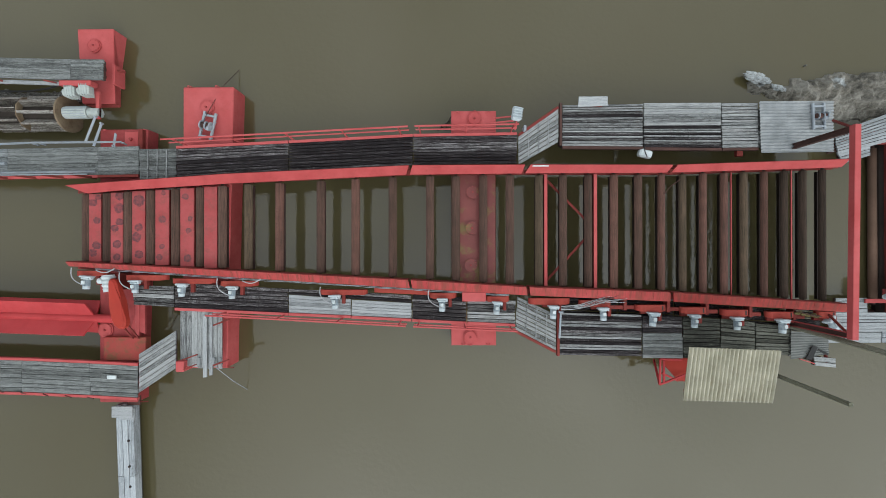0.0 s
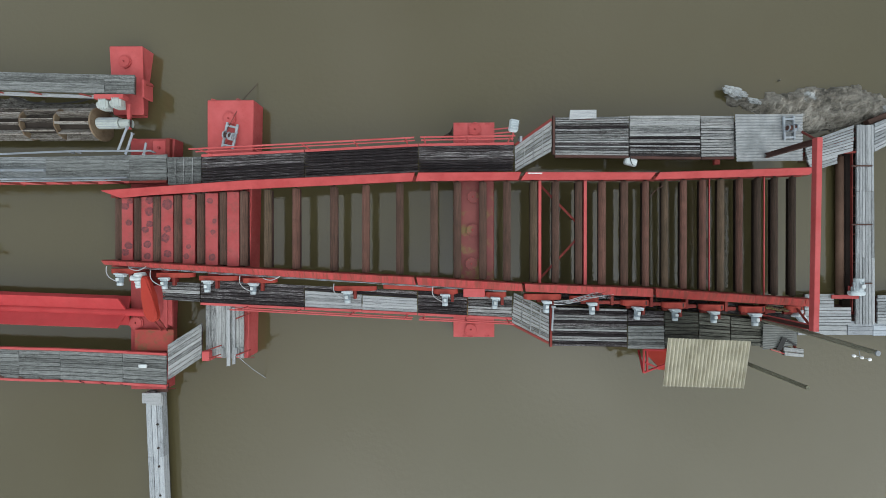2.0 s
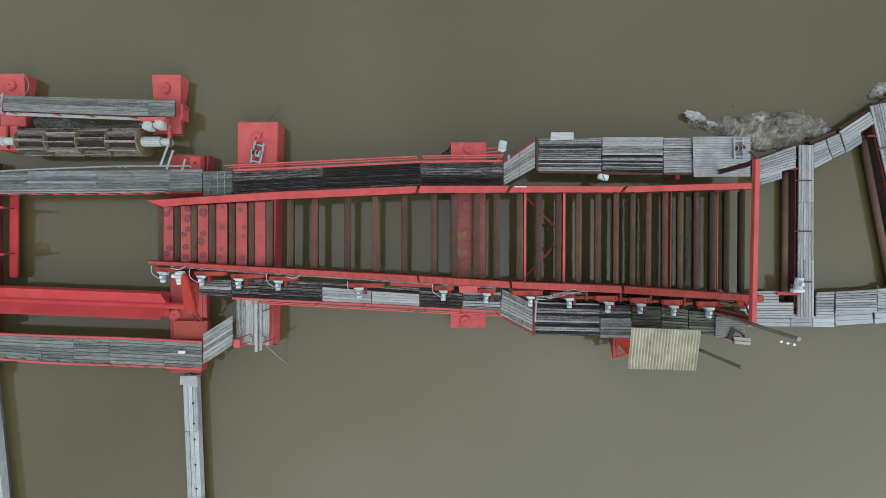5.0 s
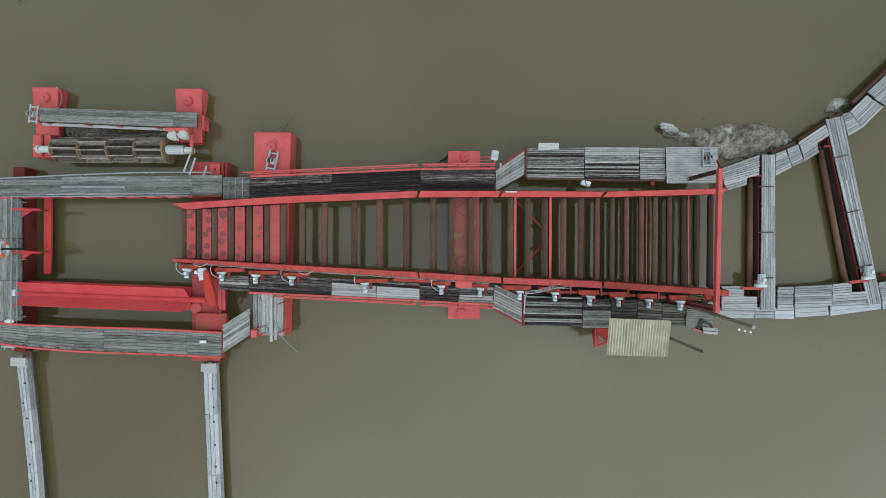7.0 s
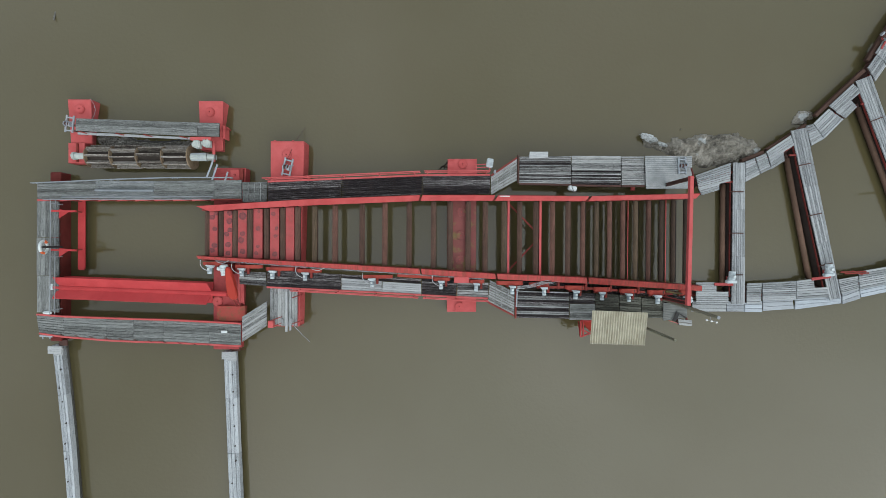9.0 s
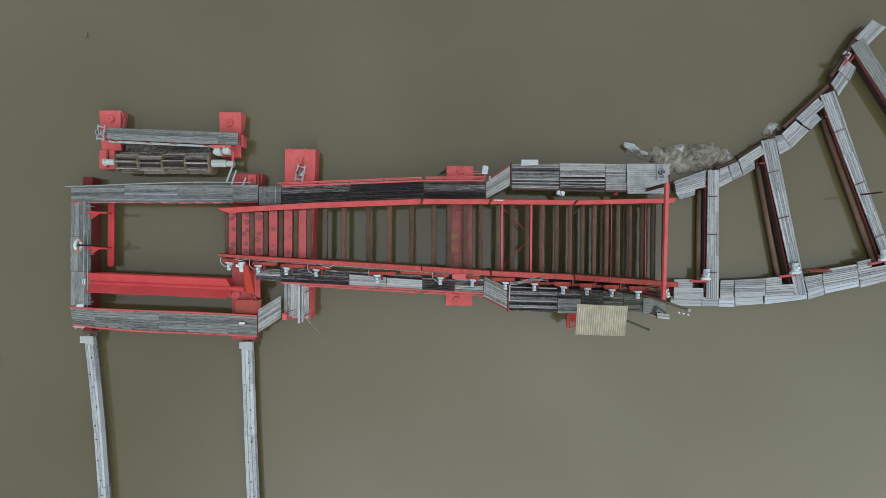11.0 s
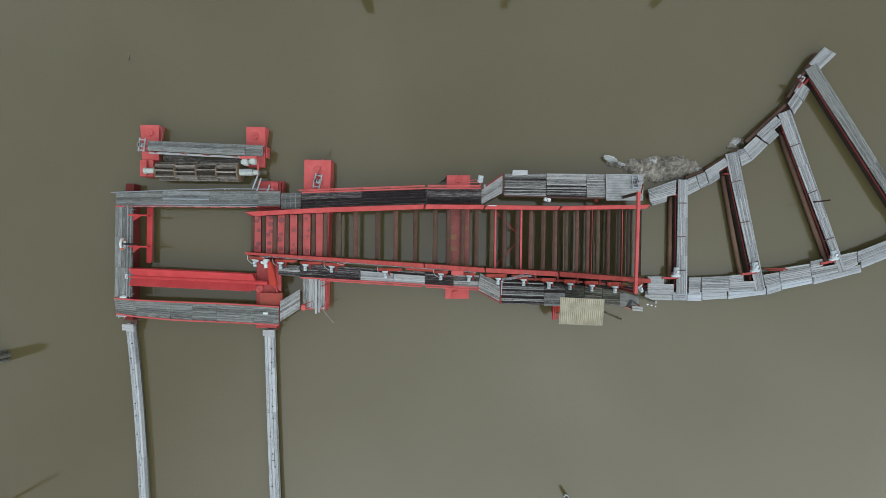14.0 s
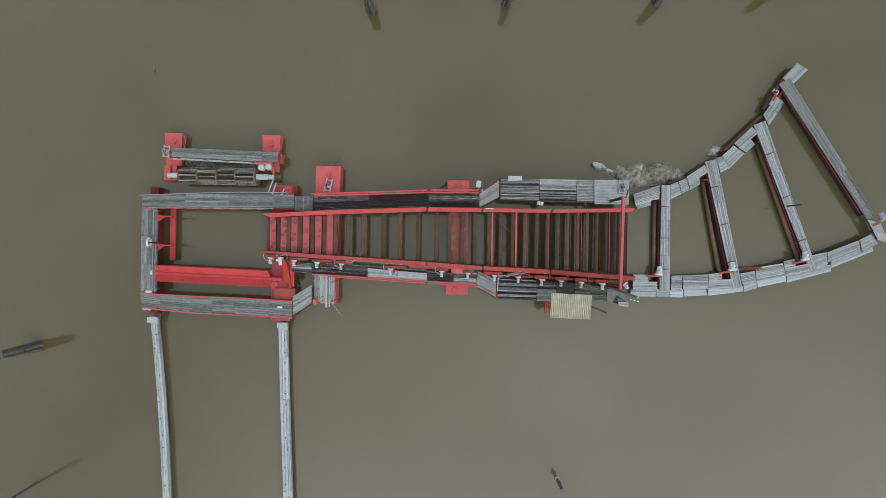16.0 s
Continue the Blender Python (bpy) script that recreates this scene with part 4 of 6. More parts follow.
MOTORS = [(-11.28, -0.78, -0.45, 0.55), (-9.78, -0.92, -0.4, 0.95), (-8.30, -1.02, -0.4, 1.0), (-6.74, -1.10, -0.45, 0.75), (-3.56, -1.36, -0.5, 1.0),
          (-0.24, -1.46, -0.4, 0.45), (1.45, -1.56, -0.35, 0.4), (3.17, -1.66, -0.75, 0.55), (4.68, -1.72, -0.7, 0.3), (6.22, -1.86, -0.5, 0.45),
          (7.46, -1.93, -0.35, 0.45), (8.75, -2.00, -0.4, 0.45), (10.12, -2.06, -0.4, 0.45), (11.55, -2.05, -0.3, 0.3)]
for i, (x, y, w0, w1) in enumerate(MOTORS):
    x, y = x * 1.012, y * 1.03 - (0.02 if x > 3 else 0.0)
    d = thing("drive_unit", (x, y, 1.2), "light grey electric gear motor on a red chain guard" if i < 13 else "tilted grey gear motor tangled with rusty brackets", "motor", "bed drive motors")
    m = pose(x, y, 1.42, 0, 0, RND.uniform(-4, 4)) if i < 13 else pose(x, y, 1.35, 0, 20, 35)
    motor_parts(d, m, RND.uniform(0.74, 0.81))
    chain_guard(d, x + w0, x + w1, y + (0.07 if x < 3 else 0.12), 1.22, 0.14 if x < 3 else 0.17)
    if x > 5:
        part("slot", box_between(x + w1 - 0.16, x + w1 - 0.12, y + 0.04, y + 0.18, 1.30, 1.376, 0.0), M["black"], d, "black inspection slot")
    bm = box_between(x + 0.20, x + 0.30, y - 0.30, y + 0.05, 1.08, 1.32, 0.008)
    box_between(x - 0.28, x + 0.3, y - 0.1, y + 0.02, 1.05, 1.16, 0.008, bm)
    part("bracket", bm, M["dull_red"], d, "dull red motor bracket")
    if i in (0, 1, 3, 4, 5):
        pts = curve_points((x - 0.42, y + 0.24, 1.52), (x - 0.02, y - 0.28, 1.60), 0.03, 8, (-0.16, -0.06, 0))
        part("cable", tube(bmesh.new(), pts, 0.016), M["cable"], d, "pale flexible cable")
    if i in (0, 3):
        pts = curve_points((x + 0.35, y + 0.16, 1.5), (x + 0.95, y + 0.22, 1.53), 0.0, 8, (0, -0.1, 0))
        part("cable", tube(bmesh.new(), pts, 0.016), M["cable"], d, "pale flexible cable")

conduit = thing("cable_run", (-4, -1.0, 1.4), "grey cables clipped along the underside of the guide rail", "cable")
for o in (0.0, 0.03):
    part("cable", tube(bmesh.new(), [(x, along_line(S_OUT, x) - 0.02 - o + 0.025 * noise.noise((x * 1.7, o * 90, 2)), 1.36) for x in [-11.2 + 0.45 * k for k in range(30)]], 0.007), M["grey_steel"], conduit)
bundle = thing("cable_bundle", (4.2, -1.8, 1.4), "tangled bundle of loose grey cables by the rail", "cable")
for k in range(15):
    o = RND.uniform(-0.09, 0.09)
    base = [(3.45, -1.84 + o * 0.8), (3.75, -1.83 + o), (4.05, -1.80 + o), (4.3, -1.72 + o), (4.55, -1.64 + o), (4.8, -1.59 + o * 1.3), (5.0, -1.57 + o * 1.7), (5.3 + RND.uniform(-0.2, 0.2), -1.56 + o * 2.4)]
    pts = [(x, y + 0.045 * noise.noise((x * 2.6, k * 3.1, 0.5)) * (1 + i * 0.25), 1.42 + 0.05 * noise.noise((x * 2, k, 7))) for i, (x, y) in enumerate(base)]
    part("cable", tube(bmesh.new(), pts, 0.0065), M["cable"] if k % 3 else M["black"], bundle)
# bearer frame between the east end of the south rail and the planks
for i, x in enumerate((5.5, 6.85, 8.05, 9.4, 10.75)):
    f = thing("rail_bracket", (x, -1.9, 1.0), "dull red steel bracket under the guide rail", "bracket", "rail brackets")
    part("upright", box_between(x - 0.05, x + 0.05, along_line(S_OUT, x) - 0.35, along_line(S_OUT, x) + 0.05, 0.95, 1.25, 0.008), M["dull_red"], f)
    part("shelf", box_between(x - 0.45, x + 0.35, along_line(S_OUT, x) - 0.32, along_line(S_OUT, x) - 0.2, 1.06, 1.2, 0.008), M["dull_red"], f)
j = thing("junction_box", (0.75, -1.4, 1.2), "flat red steel cover box beside a motor", "box")
part("cover", box_between(0.38, 1.12, -1.62, -1.33, 1.2, 1.42, 0.02), M["red"], j)


cover = thing("belt_cover", (-1.55, -1.3, 1.2), "long flat red belt cover under the guide rail", "cover")
bm = bmesh.new()
bar(bm, (-2.38, -1.27, 1.26), (-0.62, -1.36, 1.26), 0.15, 0.12, 0.02)
part("cover", bm, M["guard_red"], cover)
for x in (-2.2, -0.9):
    part("bracket", box_between(x - 0.04, x + 0.04, -1.34, -1.1, 1.0, 1.22, 0.005), M["dull_red"], cover)


# ---- decks along the bed ----
MAIN = "bed walkways"
nq = [(-8.75, 3.22), (-5.14, 3.38), (-1.17, 3.57), (2.12, 3.61)]
ns = [(-8.74, 2.28), (-5.13, 2.50), (-1.17, 2.68), (2.11, 2.72)]
for k in range(3):
    a, b, c, d = nq[k], nq[k + 1], ns[k + 1], ns[k]
    a, d = (a[0] + 0.02, a[1]), (d[0] + 0.02, d[1])
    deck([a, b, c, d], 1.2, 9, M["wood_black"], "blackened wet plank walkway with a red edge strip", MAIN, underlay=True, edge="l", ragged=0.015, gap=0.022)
deck([(-10.11, -1.13), (-8.80, -1.17), (-8.80, -1.83), (-10.11, -1.75)], 1.2, 5, M["wood_mixed"], "short dark grey plank deck beside the belt guard", MAIN, underlay=True)
deck([(-8.77, -1.05), (-5.14, -1.25), (-5.14, -2.00), (-8.77, -1.84)], 1.2, 6, M["wood_black"], "blackened plank walkway under the drive motors", MAIN, underlay=True, edge="r", gap=0.02)
deck([(-5.12, -1.25), (-1.22, -1.45), (-1.22, -1.69), (-5.12, -1.42)], 1.2, 2, M["wood_black"], "narrow dark inner planks under the drive motors", MAIN, underlay=True)
deck([(-5.12, -1.43), (-3.14, -1.57), (-3.14, -2.08), (-5.12, -2.00)], 1.21, 5, M["wood_pale"], "newer pale grey plank walkway panel", MAIN, edge="r", gap=0.005)
deck([(-3.12, -1.59), (-1.22, -1.70), (-1.22, -2.18), (-3.12, -2.09)], 1.21, 5, M["wood_pale"], "newer pale grey plank walkway panel by the joint", MAIN, edge="r", gap=0.005)
deck([(-1.19, -1.42), (0.52, -1.52), (0.52, -2.27), (-1.19, -2.19)], 1.2, 6, M["wood_black"], "blackened plank walkway across the algae pontoon", MAIN, underlay=True, edge="r")
deck([(0.55, -1.60), (2.08, -1.62), (2.06, -2.34), (0.55, -2.27)], 1.2, 6, M["wood_mixed"], "dark worn plank walkway before the ramp", MAIN, underlay=True, edge="r")
deck([(2.17, 3.56), (3.43, 4.44), (3.43, 3.40), (2.17, 2.68)], 1.2, 7, M["wood_grey"], "silver-grey plank ramp with foot cleats", MAIN, edge="l", cleats=3, edge_mat="dull_red")
deck([(2.14, -1.49), (3.36, -2.07), (3.34, -3.18), (2.06, -2.52)], 1.2, 9, M["wood_grey"], "silver-grey plank ramp with long foot cleats", MAIN, edge="r", cleats=3, edge_mat="dull_red")
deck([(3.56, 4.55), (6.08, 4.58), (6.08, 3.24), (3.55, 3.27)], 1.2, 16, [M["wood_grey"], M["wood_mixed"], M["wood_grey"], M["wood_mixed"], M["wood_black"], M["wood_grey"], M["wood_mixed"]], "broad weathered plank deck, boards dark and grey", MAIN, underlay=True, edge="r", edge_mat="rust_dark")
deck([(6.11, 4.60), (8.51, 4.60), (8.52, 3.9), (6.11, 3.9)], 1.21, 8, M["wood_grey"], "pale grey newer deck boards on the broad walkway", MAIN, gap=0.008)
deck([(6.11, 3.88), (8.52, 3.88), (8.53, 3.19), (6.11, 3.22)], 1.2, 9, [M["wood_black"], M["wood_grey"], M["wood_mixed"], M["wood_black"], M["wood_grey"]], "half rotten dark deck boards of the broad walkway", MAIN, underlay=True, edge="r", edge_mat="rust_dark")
deck([(8.54, 4.58), (9.66, 4.59), (9.68, 3.20), (8.56, 3.19)], 1.2, 14, [M["wood_grey"], M["wood_grey"], M["wood_mixed"]], "silver-grey plank deck next to the tin sheet", MAIN, edge="r", edge_mat="rust_dark")
deck([(9.68, 4.4), (11.9, 4.4), (11.9, 3.2), (9.68, 3.2)], 1.16, 9, M["wood_mixed"], "worn plank deck hidden under a tin sheet", MAIN)
deck([(3.46, -2.00), (6.03, -2.06), (6.03, -3.36), (3.46, -3.32)], 1.2, 15, [M["wood_grey"], M["wood_black"], M["wood_black"], M["wood_mixed"]], "broad weathered plank deck, alternating black and silver boards", MAIN, underlay=True, gap=0.016)
deck([(6.06, -2.10), (7.29, -2.12), (7.29, -2.62), (6.06, -2.62)], 1.2, 4, M["wood_black"], "blackened deck boards under a drive motor", MAIN, underlay=True)
deck([(6.06, -2.64), (7.30, -2.64), (7.31, -3.42), (6.06, -3.41)], 1.21, 7, M["wood_lichen"], "greenish-grey newer deck panel beside the lean-to", MAIN, gap=0.008)
deck([(7.32, -2.14), (8.47, -2.18), (8.48, -3.40), (7.33, -3.40)], 1.2, 10, M["wood_moss"], "blackened plank deck running under the lean-to roof", MAIN, underlay=True)
deck([(8.50, -2.18), (9.56, -2.30), (9.57, -3.38), (8.50, -3.38)], 1.2, 9, M["wood_moss"], "dark mossy plank deck beside the lean-to", MAIN, underlay=True)
deck([(9.58, -2.32), (10.70, -2.42), (10.70, -3.30), (9.59, -3.30)], 1.2, 8, M["wood_moss"], "mossy plank deck near the gantry", MAIN, underlay=True)
# black boards added where only deep shade lies between rail and deck
for x0, x1 in ((3.6, 5.4), (5.45, 7.2), (7.25, 9.0), (9.05, 10.6), (10.65, 11.9)):
    deck([(x0, along_line(S_EDGE, x0) - 0.1), (x1, along_line(S_EDGE, x1) - 0.1), (x1, along_line(S_EDGE, x1) - 1.0), (x0, along_line(S_EDGE, x0) - 1.0)], 0.82, 4, M["wood_black"], "added black boards standing for the shade below the guide rail", MAIN, bearers=False, gap=0.03)
for x, y0, y1 in ((3.50, 3.28, 4.62), (3.41, -3.36, -1.92)):
    s = thing("threshold_bar", (x, (y0 + y1) / 2, 1.15), "rusty red steel threshold between ramp and deck", "threshold")
    part("angle", box_between(x - 0.04, x + 0.04, y0, y1, 1.08, 1.24, 0.01), M["dull_red"] if y0 < 0 else M["rust_dark"], s)
post = thing("post", (3.42, -1.95, 1.2), "grey pipe laid along the deck's threshold on a short stub", "post")
part("stub", rod(bmesh.new(), (3.45, -1.95, 1.1), (3.45, -1.95, 1.36), 0.03), M["grey_steel"], post)
part("pipe", rod(bmesh.new(), (3.46, -1.92, 1.36), (3.43, -2.78, 1.28), 0.032), M["grey_steel"], post)
part("cap", rod(bmesh.new(), (3.39, -1.95, 1.36), (3.53, -1.95, 1.36), 0.038), M["grey_steel"], post)


# no float is known here: near-black blocks added to darken below the deck
for x0, x1 in ((3.7, 7.7), (7.9, 11.9)):
    f = thing("under_deck_block", ((x0 + x1) / 2, 3.8, -0.3), "added near-black block that darkens the space under the deck", "float", "deck floats")
    part("hull", box_between(x0, x1, 3.50, 4.40, -0.3, 0.5, 0.05), M["near_black"], f)
    for x in (x0 + 0.5, x1 - 0.5):
        part("frame", box_between(x - 0.06, x + 0.06, 3.5, 4.4, 0.5, 1.1, 0.0), M["near_black"], f)


def handrail(line, z_deck, h, label, post_every=1.8, mat="red", post_mat=None, r=0.028, lean=0.0, mid=True, post_w=0.04):
    a0, b0 = Vector(line[0]), Vector(line[-1])
    t = thing("handrail", (*((a0 + b0) / 2), z_deck), label, "handrail", "walkway handrails")
    part("top_rail", tube(bmesh.new(), [(*p, z_deck + h) for p in line], r), M[mat], t)
    if mid:
        part("mid_rail", tube(bmesh.new(), [(*p, z_deck + h * 0.52) for p in line], r * 0.8), M[mat], t)
    for a, b in zip(line, line[1:]):
        n = max(1, round((Vector(b) - Vector(a)).length / post_every))
        for k in range(n + 1):
            p = lerp2(a, b, 0.04 + 0.92 * k / n)
            part("post", bar(bmesh.new(), (p[0], p[1], z_deck - 0.15), (p[0] + lean, p[1], z_deck + h - 0.01), post_w, post_w), M[post_mat or mat], t)
    return t


handrail([(-8.68, 3.31), (-1.25, 3.67)], 1.2, 0.85, "long red steel handrail along the dark walkway")
handrail([(-1.05, 3.68), (2.05, 3.72)], 1.2, 0.85, "short red steel handrail by the north pontoon end")
handrail([(-7.35, -1.98), (-1.32, -2.29)], 1.2, 0.8, "long thin red handrail with bent rails")
handrail([(-1.10, -2.30), (2.02, -2.44)], 1.2, 0.8, "short thin red handrail by the south pontoon end")


# ---- east part of the bed: sheets, winches, gantry ----
def corrugated(name, quad, zs, waves, mat, label, category, amp=0.022, thick=0.008, ridges="v", at_z=None):
    """A corrugated sheet: quad start-left, end-left, end-right, start-right; ridges run from start to end. zs: start and end height."""
    cx, cy = sum(p[0] for p in quad) / 4, sum(p[1] for p in quad) / 4
    t = thing(name, (cx, cy, min(zs) - 0.05), label, category)
    bm = bmesh.new()
    n, rows = waves * 8, 6
    for zz in (0, -thick):
        grid = []
        for j in range(rows + 1):
            g = j / rows
            line = []
            for i in range(n + 1):
                f = i / n
                a, b = lerp2(quad[0], quad[3], f), lerp2(quad[1], quad[2], f)
                x, y = lerp2(a, b, g)
                z = zs[0] + (zs[1] - zs[0]) * g + amp * math.cos(2 * math.pi * waves * f) + zz + 0.012 * noise.noise((x * 0.9, y * 0.9, 3))
                line.append(bm.verts.new((x, y, z)))
            grid.append(line)
        for j in range(rows):
            for i in range(n):
                bm.faces.new((grid[j][i], grid[j][i + 1], grid[j + 1][i + 1], grid[j + 1][i]))
    part("sheet", bm, M[mat], t, smooth=True)
    return t


corrugated("tin_sheet", [(9.64, 4.60), (11.92, 4.60), (11.93, 3.02), (9.70, 3.00)], (1.30, 1.30), 16, "tin", "grey corrugated metal sheet laid over the plank deck", "sheet", amp=0.017)
roof = corrugated("lean_to_roof", [(6.57, -2.70), (6.61, -4.30), (9.12, -4.36), (9.08, -2.79)], (2.9, 2.5), 22, "corr", "cream corrugated roof on posts over the deck's edge", "roof", amp=0.056)
for x, y, z in ((7.75, -3.42, 2.62), (8.95, -3.42, 2.6), (7.75, -4.05, 2.46), (8.95, -4.05, 2.44)):
    part("roof_post", bar(bmesh.new(), (x, y, 0.98), (x, y, z), 0.08, 0.08), M["dull_red"], roof, "red steel roof post")
for y, z in ((-3.42, 2.59), (-4.05, 2.43)):
    part("purlin", bar(bmesh.new(), (6.7, y, z), (9.0, y, z), 0.07, 0.08), M["dull_red"], roof)
bay = thing("side_platform", (7.6, -3.9, 0.9), "red steel tray platform hanging outside the deck", "platform")
part("tray", prism(bmesh.new(), [(6.76, -3.46), (8.9, -3.46), (8.9, -4.2), (7.3, -4.2), (6.88, -3.75)], 0.94, 1.0), M["deep_red"], bay)
for a, b in (((6.63, -3.46, 1.15), (6.61, -4.26, 1.15)), ((6.61, -4.26, 1.15), (7.45, -3.95, 1.12)), ((6.68, -3.9, 1.15), (7.2, -4.15, 1.1)), ((6.63, -3.46, 1.15), (7.3, -3.48, 1.15)), ((6.61, -4.26, 1.15), (6.68, -3.6, 0.6)), ((6.74, -3.5, 1.15), (6.74, -4.2, 1.15))):
    part("frame_bar", bar(bmesh.new(), a, b, 0.06, 0.06), M["fresh_red"], bay)
for p in ((6.80, -3.5), (8.8, -3.5)):
    part("leg", bar(bmesh.new(), (*p, -0.3), (*p, 0.95), 0.08, 0.08), M["dull_red"], bay)
corrugated("tin_sheet", [(10.62, -2.55), (11.76, -2.62), (11.77, -3.25), (10.60, -3.42)], (1.28, 1.28), 10, "tin_dull", "small grey corrugated sheet below the gantry", "sheet", amp=0.009)
deck([(10.62, -2.6), (11.7, -2.66), (11.7, -3.1), (10.62, -3.35)], 1.18, 4, M["wood_mixed"], "worn boards under the small tin sheet", MAIN, underlay=True)
stub = deck([(11.38, -3.35), (12.06, -3.42), (12.06, -3.70), (11.42, -3.64)], 1.2, 2, M["wood_grey"], "two grey boards sticking out over the water", MAIN, ragged=0.01)
for x in (11.5, 11.95):
    part("support_arm", bar(bmesh.new(), (x, -3.62, 1.03), (x - 0.2, -2.9, 1.03), 0.07, 0.08), M["dull_red"], stub)
    part("support_leg", bar(bmesh.new(), (x - 0.02, -3.5, -0.3), (x - 0.02, -3.5, 1.0), 0.08, 0.08), M["rust_dark"], stub)
flap = thing("tarred_flap", (11.3, -3.2, 1.3), "black bent strip of tarred sheet by the boards", "sheet")
part("strip", prism(bmesh.new(), [(11.02, -3.40), (11.2, -3.42), (11.38, -3.02), (11.22, -2.98)], 1.33, 1.35), M["black"], flap)
part("strip", prism(bmesh.new(), [(11.38, -3.12), (11.42, -3.08), (11.72, -3.24), (11.66, -3.28)], 1.33, 1.35), M["black"], flap)
part("red_lip", bar(bmesh.new(), (10.9, -3.42, 1.24), (11.36, -3.56, 1.24), 0.03, 0.05), M["red"], flap)

gantry = thing("gantry", (10.7, 0.45, 1.2), "red box-section gantry beam spanning the roller bed", "gantry")
part("beam", bar(bmesh.new(), (10.75, 3.30, 3.33), (10.66, -2.40, 3.33), 0.165, 0.19, 0.012), M["red"], gantry)
for x, y in ((10.70, 3.20), (10.64, -2.30)):
    column = part("column", bar(bmesh.new(), (x, y, 0.9), (x, y, 3.24), 0.03, 0.13, 0.004), M["rust_dark"], gantry, "dark rusty web of the channel column")
    for dx in (-0.07, 0.07):
        part("flange", bar(bmesh.new(), (x, y + dx, 0.9), (x, y + dx, 3.23), 0.13, 0.02, 0.003), M["mid_red"] if y < 0 else M["rust_dark"], column, "red column flange" if y < 0 else "rusty column flange")
part("brace", bar(bmesh.new(), (11.9, 4.0, 1.3), (11.0, 3.25, 3.1), 0.06, 0.06), M["dull_red"], gantry)
part("brace", bar(bmesh.new(), (11.8, -2.0, 1.2), (10.75, -2.3, 3.1), 0.06, 0.06), M["dull_red"], gantry)
part("brace", bar(bmesh.new(), (10.3, -2.15, 1.35), (11.5, -2.5, 1.45), 0.07, 0.09), M["dull_red"], gantry)


def winch(at, label, angle, z, size=1.0):
    t = thing("winch", (at[0], at[1], z), label, "winch")
    m = pose(at[0], at[1], z, 0, 0, angle) @ Matrix.Diagonal((size, size, size, 1))
    bm = bmesh.new()
    for x in (-0.19, 0.19):
        box(bm, (0.075, 0.92, 0.08), m @ pose(x, 0, 0.04), 0.01)
    for y in (-0.36, 0.34):
        box(bm, (0.42, 0.07, 0.07), m @ pose(0, y, 0.05), 0.01)
    part("frame", bm, M["grey_steel"], t, "galvanised ladder-shaped frame")
    bm = rod(bmesh.new(), m @ Vector((-0.17, -0.02, 0.16)), m @ Vector((0.17, -0.02, 0.16)), 0.09 * size, 14)
    dr = part("spool", bm, M["rust_dark"], t, "dark winch spool")
    bm = bmesh.new()
    for x in (-0.15, 0.02, 0.16):
        rod(bm, m @ Vector((x - 0.015, -0.02, 0.16)), m @ Vector((x + 0.015, -0.02, 0.16)), 0.14 * size, 16)
    part("flange_disc", bm, M["grey_steel"], dr)
    bm = tube(bmesh.new(), [m @ Vector(p) for p in ((0.17, -0.02, 0.16), (0.27, -0.02, 0.16), (0.27, 0.14, 0.22), (0.36, 0.14, 0.22))], 0.018)
    part("crank", bm, M["grey_steel"], t)
    bm = box(bmesh.new(), (0.12, 0.14, 0.16), m @ pose(0.11, -0.1, 0.16), 0.02)
    part("gear_case", bm, M["grey_steel"], t)
    return t


winch((-7.86, 4.02), "galvanised hand winch with rope spool on a red pontoon", -12, 0.9, 0.98)
winch((11.42, 4.12), "galvanised hand winch standing on the tin sheet", 2, 1.32, 0.88)
winch((-18.76, 6.14), "small galvanised hand winch at the deck's end", -6, 0.71, 0.92)
for a, b, c, lab in (((-7.9, 4.2, 1.08), (-7.55, 5.4, 0.62), (-7.26, 6.28, -0.05), "thin dark mooring wire running into the river"), ((-7.45, -3.75, 1.2), (-7.2, -4.35, 0.6), (-6.99, -4.86, -0.05), "thin pale mooring wire running into the river")):
    t = thing("mooring_wire", b, lab, "wire", "mooring wires")
    part("wire", tube(bmesh.new(), [a, b, c], 0.010), M["rust_dark"] if a[1] > 0 else M["grey_steel"], t)
lamp = thing("flood_lamp", (2.0, 4.2, 1.2), "grey flood lamp on a red bracket off the walkway", "lamp")
bm = box(bmesh.new(), (0.30, 0.42, 0.16), pose(2.05, 4.15, 1.65, 0, 12, -8), 0.04)
for k in range(5):
    box(bm, (0.30, 0.02, 0.05), pose(2.05, 4.15, 1.65, 0, 12, -8) @ pose(0, -0.16 + 0.08 * k, 0.1), 0)
part("housing", bm, M["motor"], lamp)
for y in (3.98, 4.12):
    part("arm", bar(bmesh.new(), (1.40, y, 1.3), (1.98, y, 1.5), 0.04, 0.05), M["red"], lamp)
part("strut", bar(bmesh.new(), (2.05, 3.75, 1.3), (2.08, 4.1, 1.58), 0.05, 0.05), M["red"], lamp)
stub = thing("post", (2.35, 3.8, 1.2), "short grey stub post at the ramp", "post")
part("pipe", box_between(2.30, 2.38, 3.70, 3.86, 1.1, 1.45, 0.01), M["grey_steel"], stub)
deck([(4.02, 4.75), (4.90, 4.75), (4.90, 4.47), (3.99, 4.43)], 1.42, 1, M["wood_pale"], "small pale board step on the deck's outer edge", MAIN, bearers=False, ragged=0.01)
prop = thing("bracket", (4.4, 4.6, 1.1), "dull red prop under the small board step", "bracket")
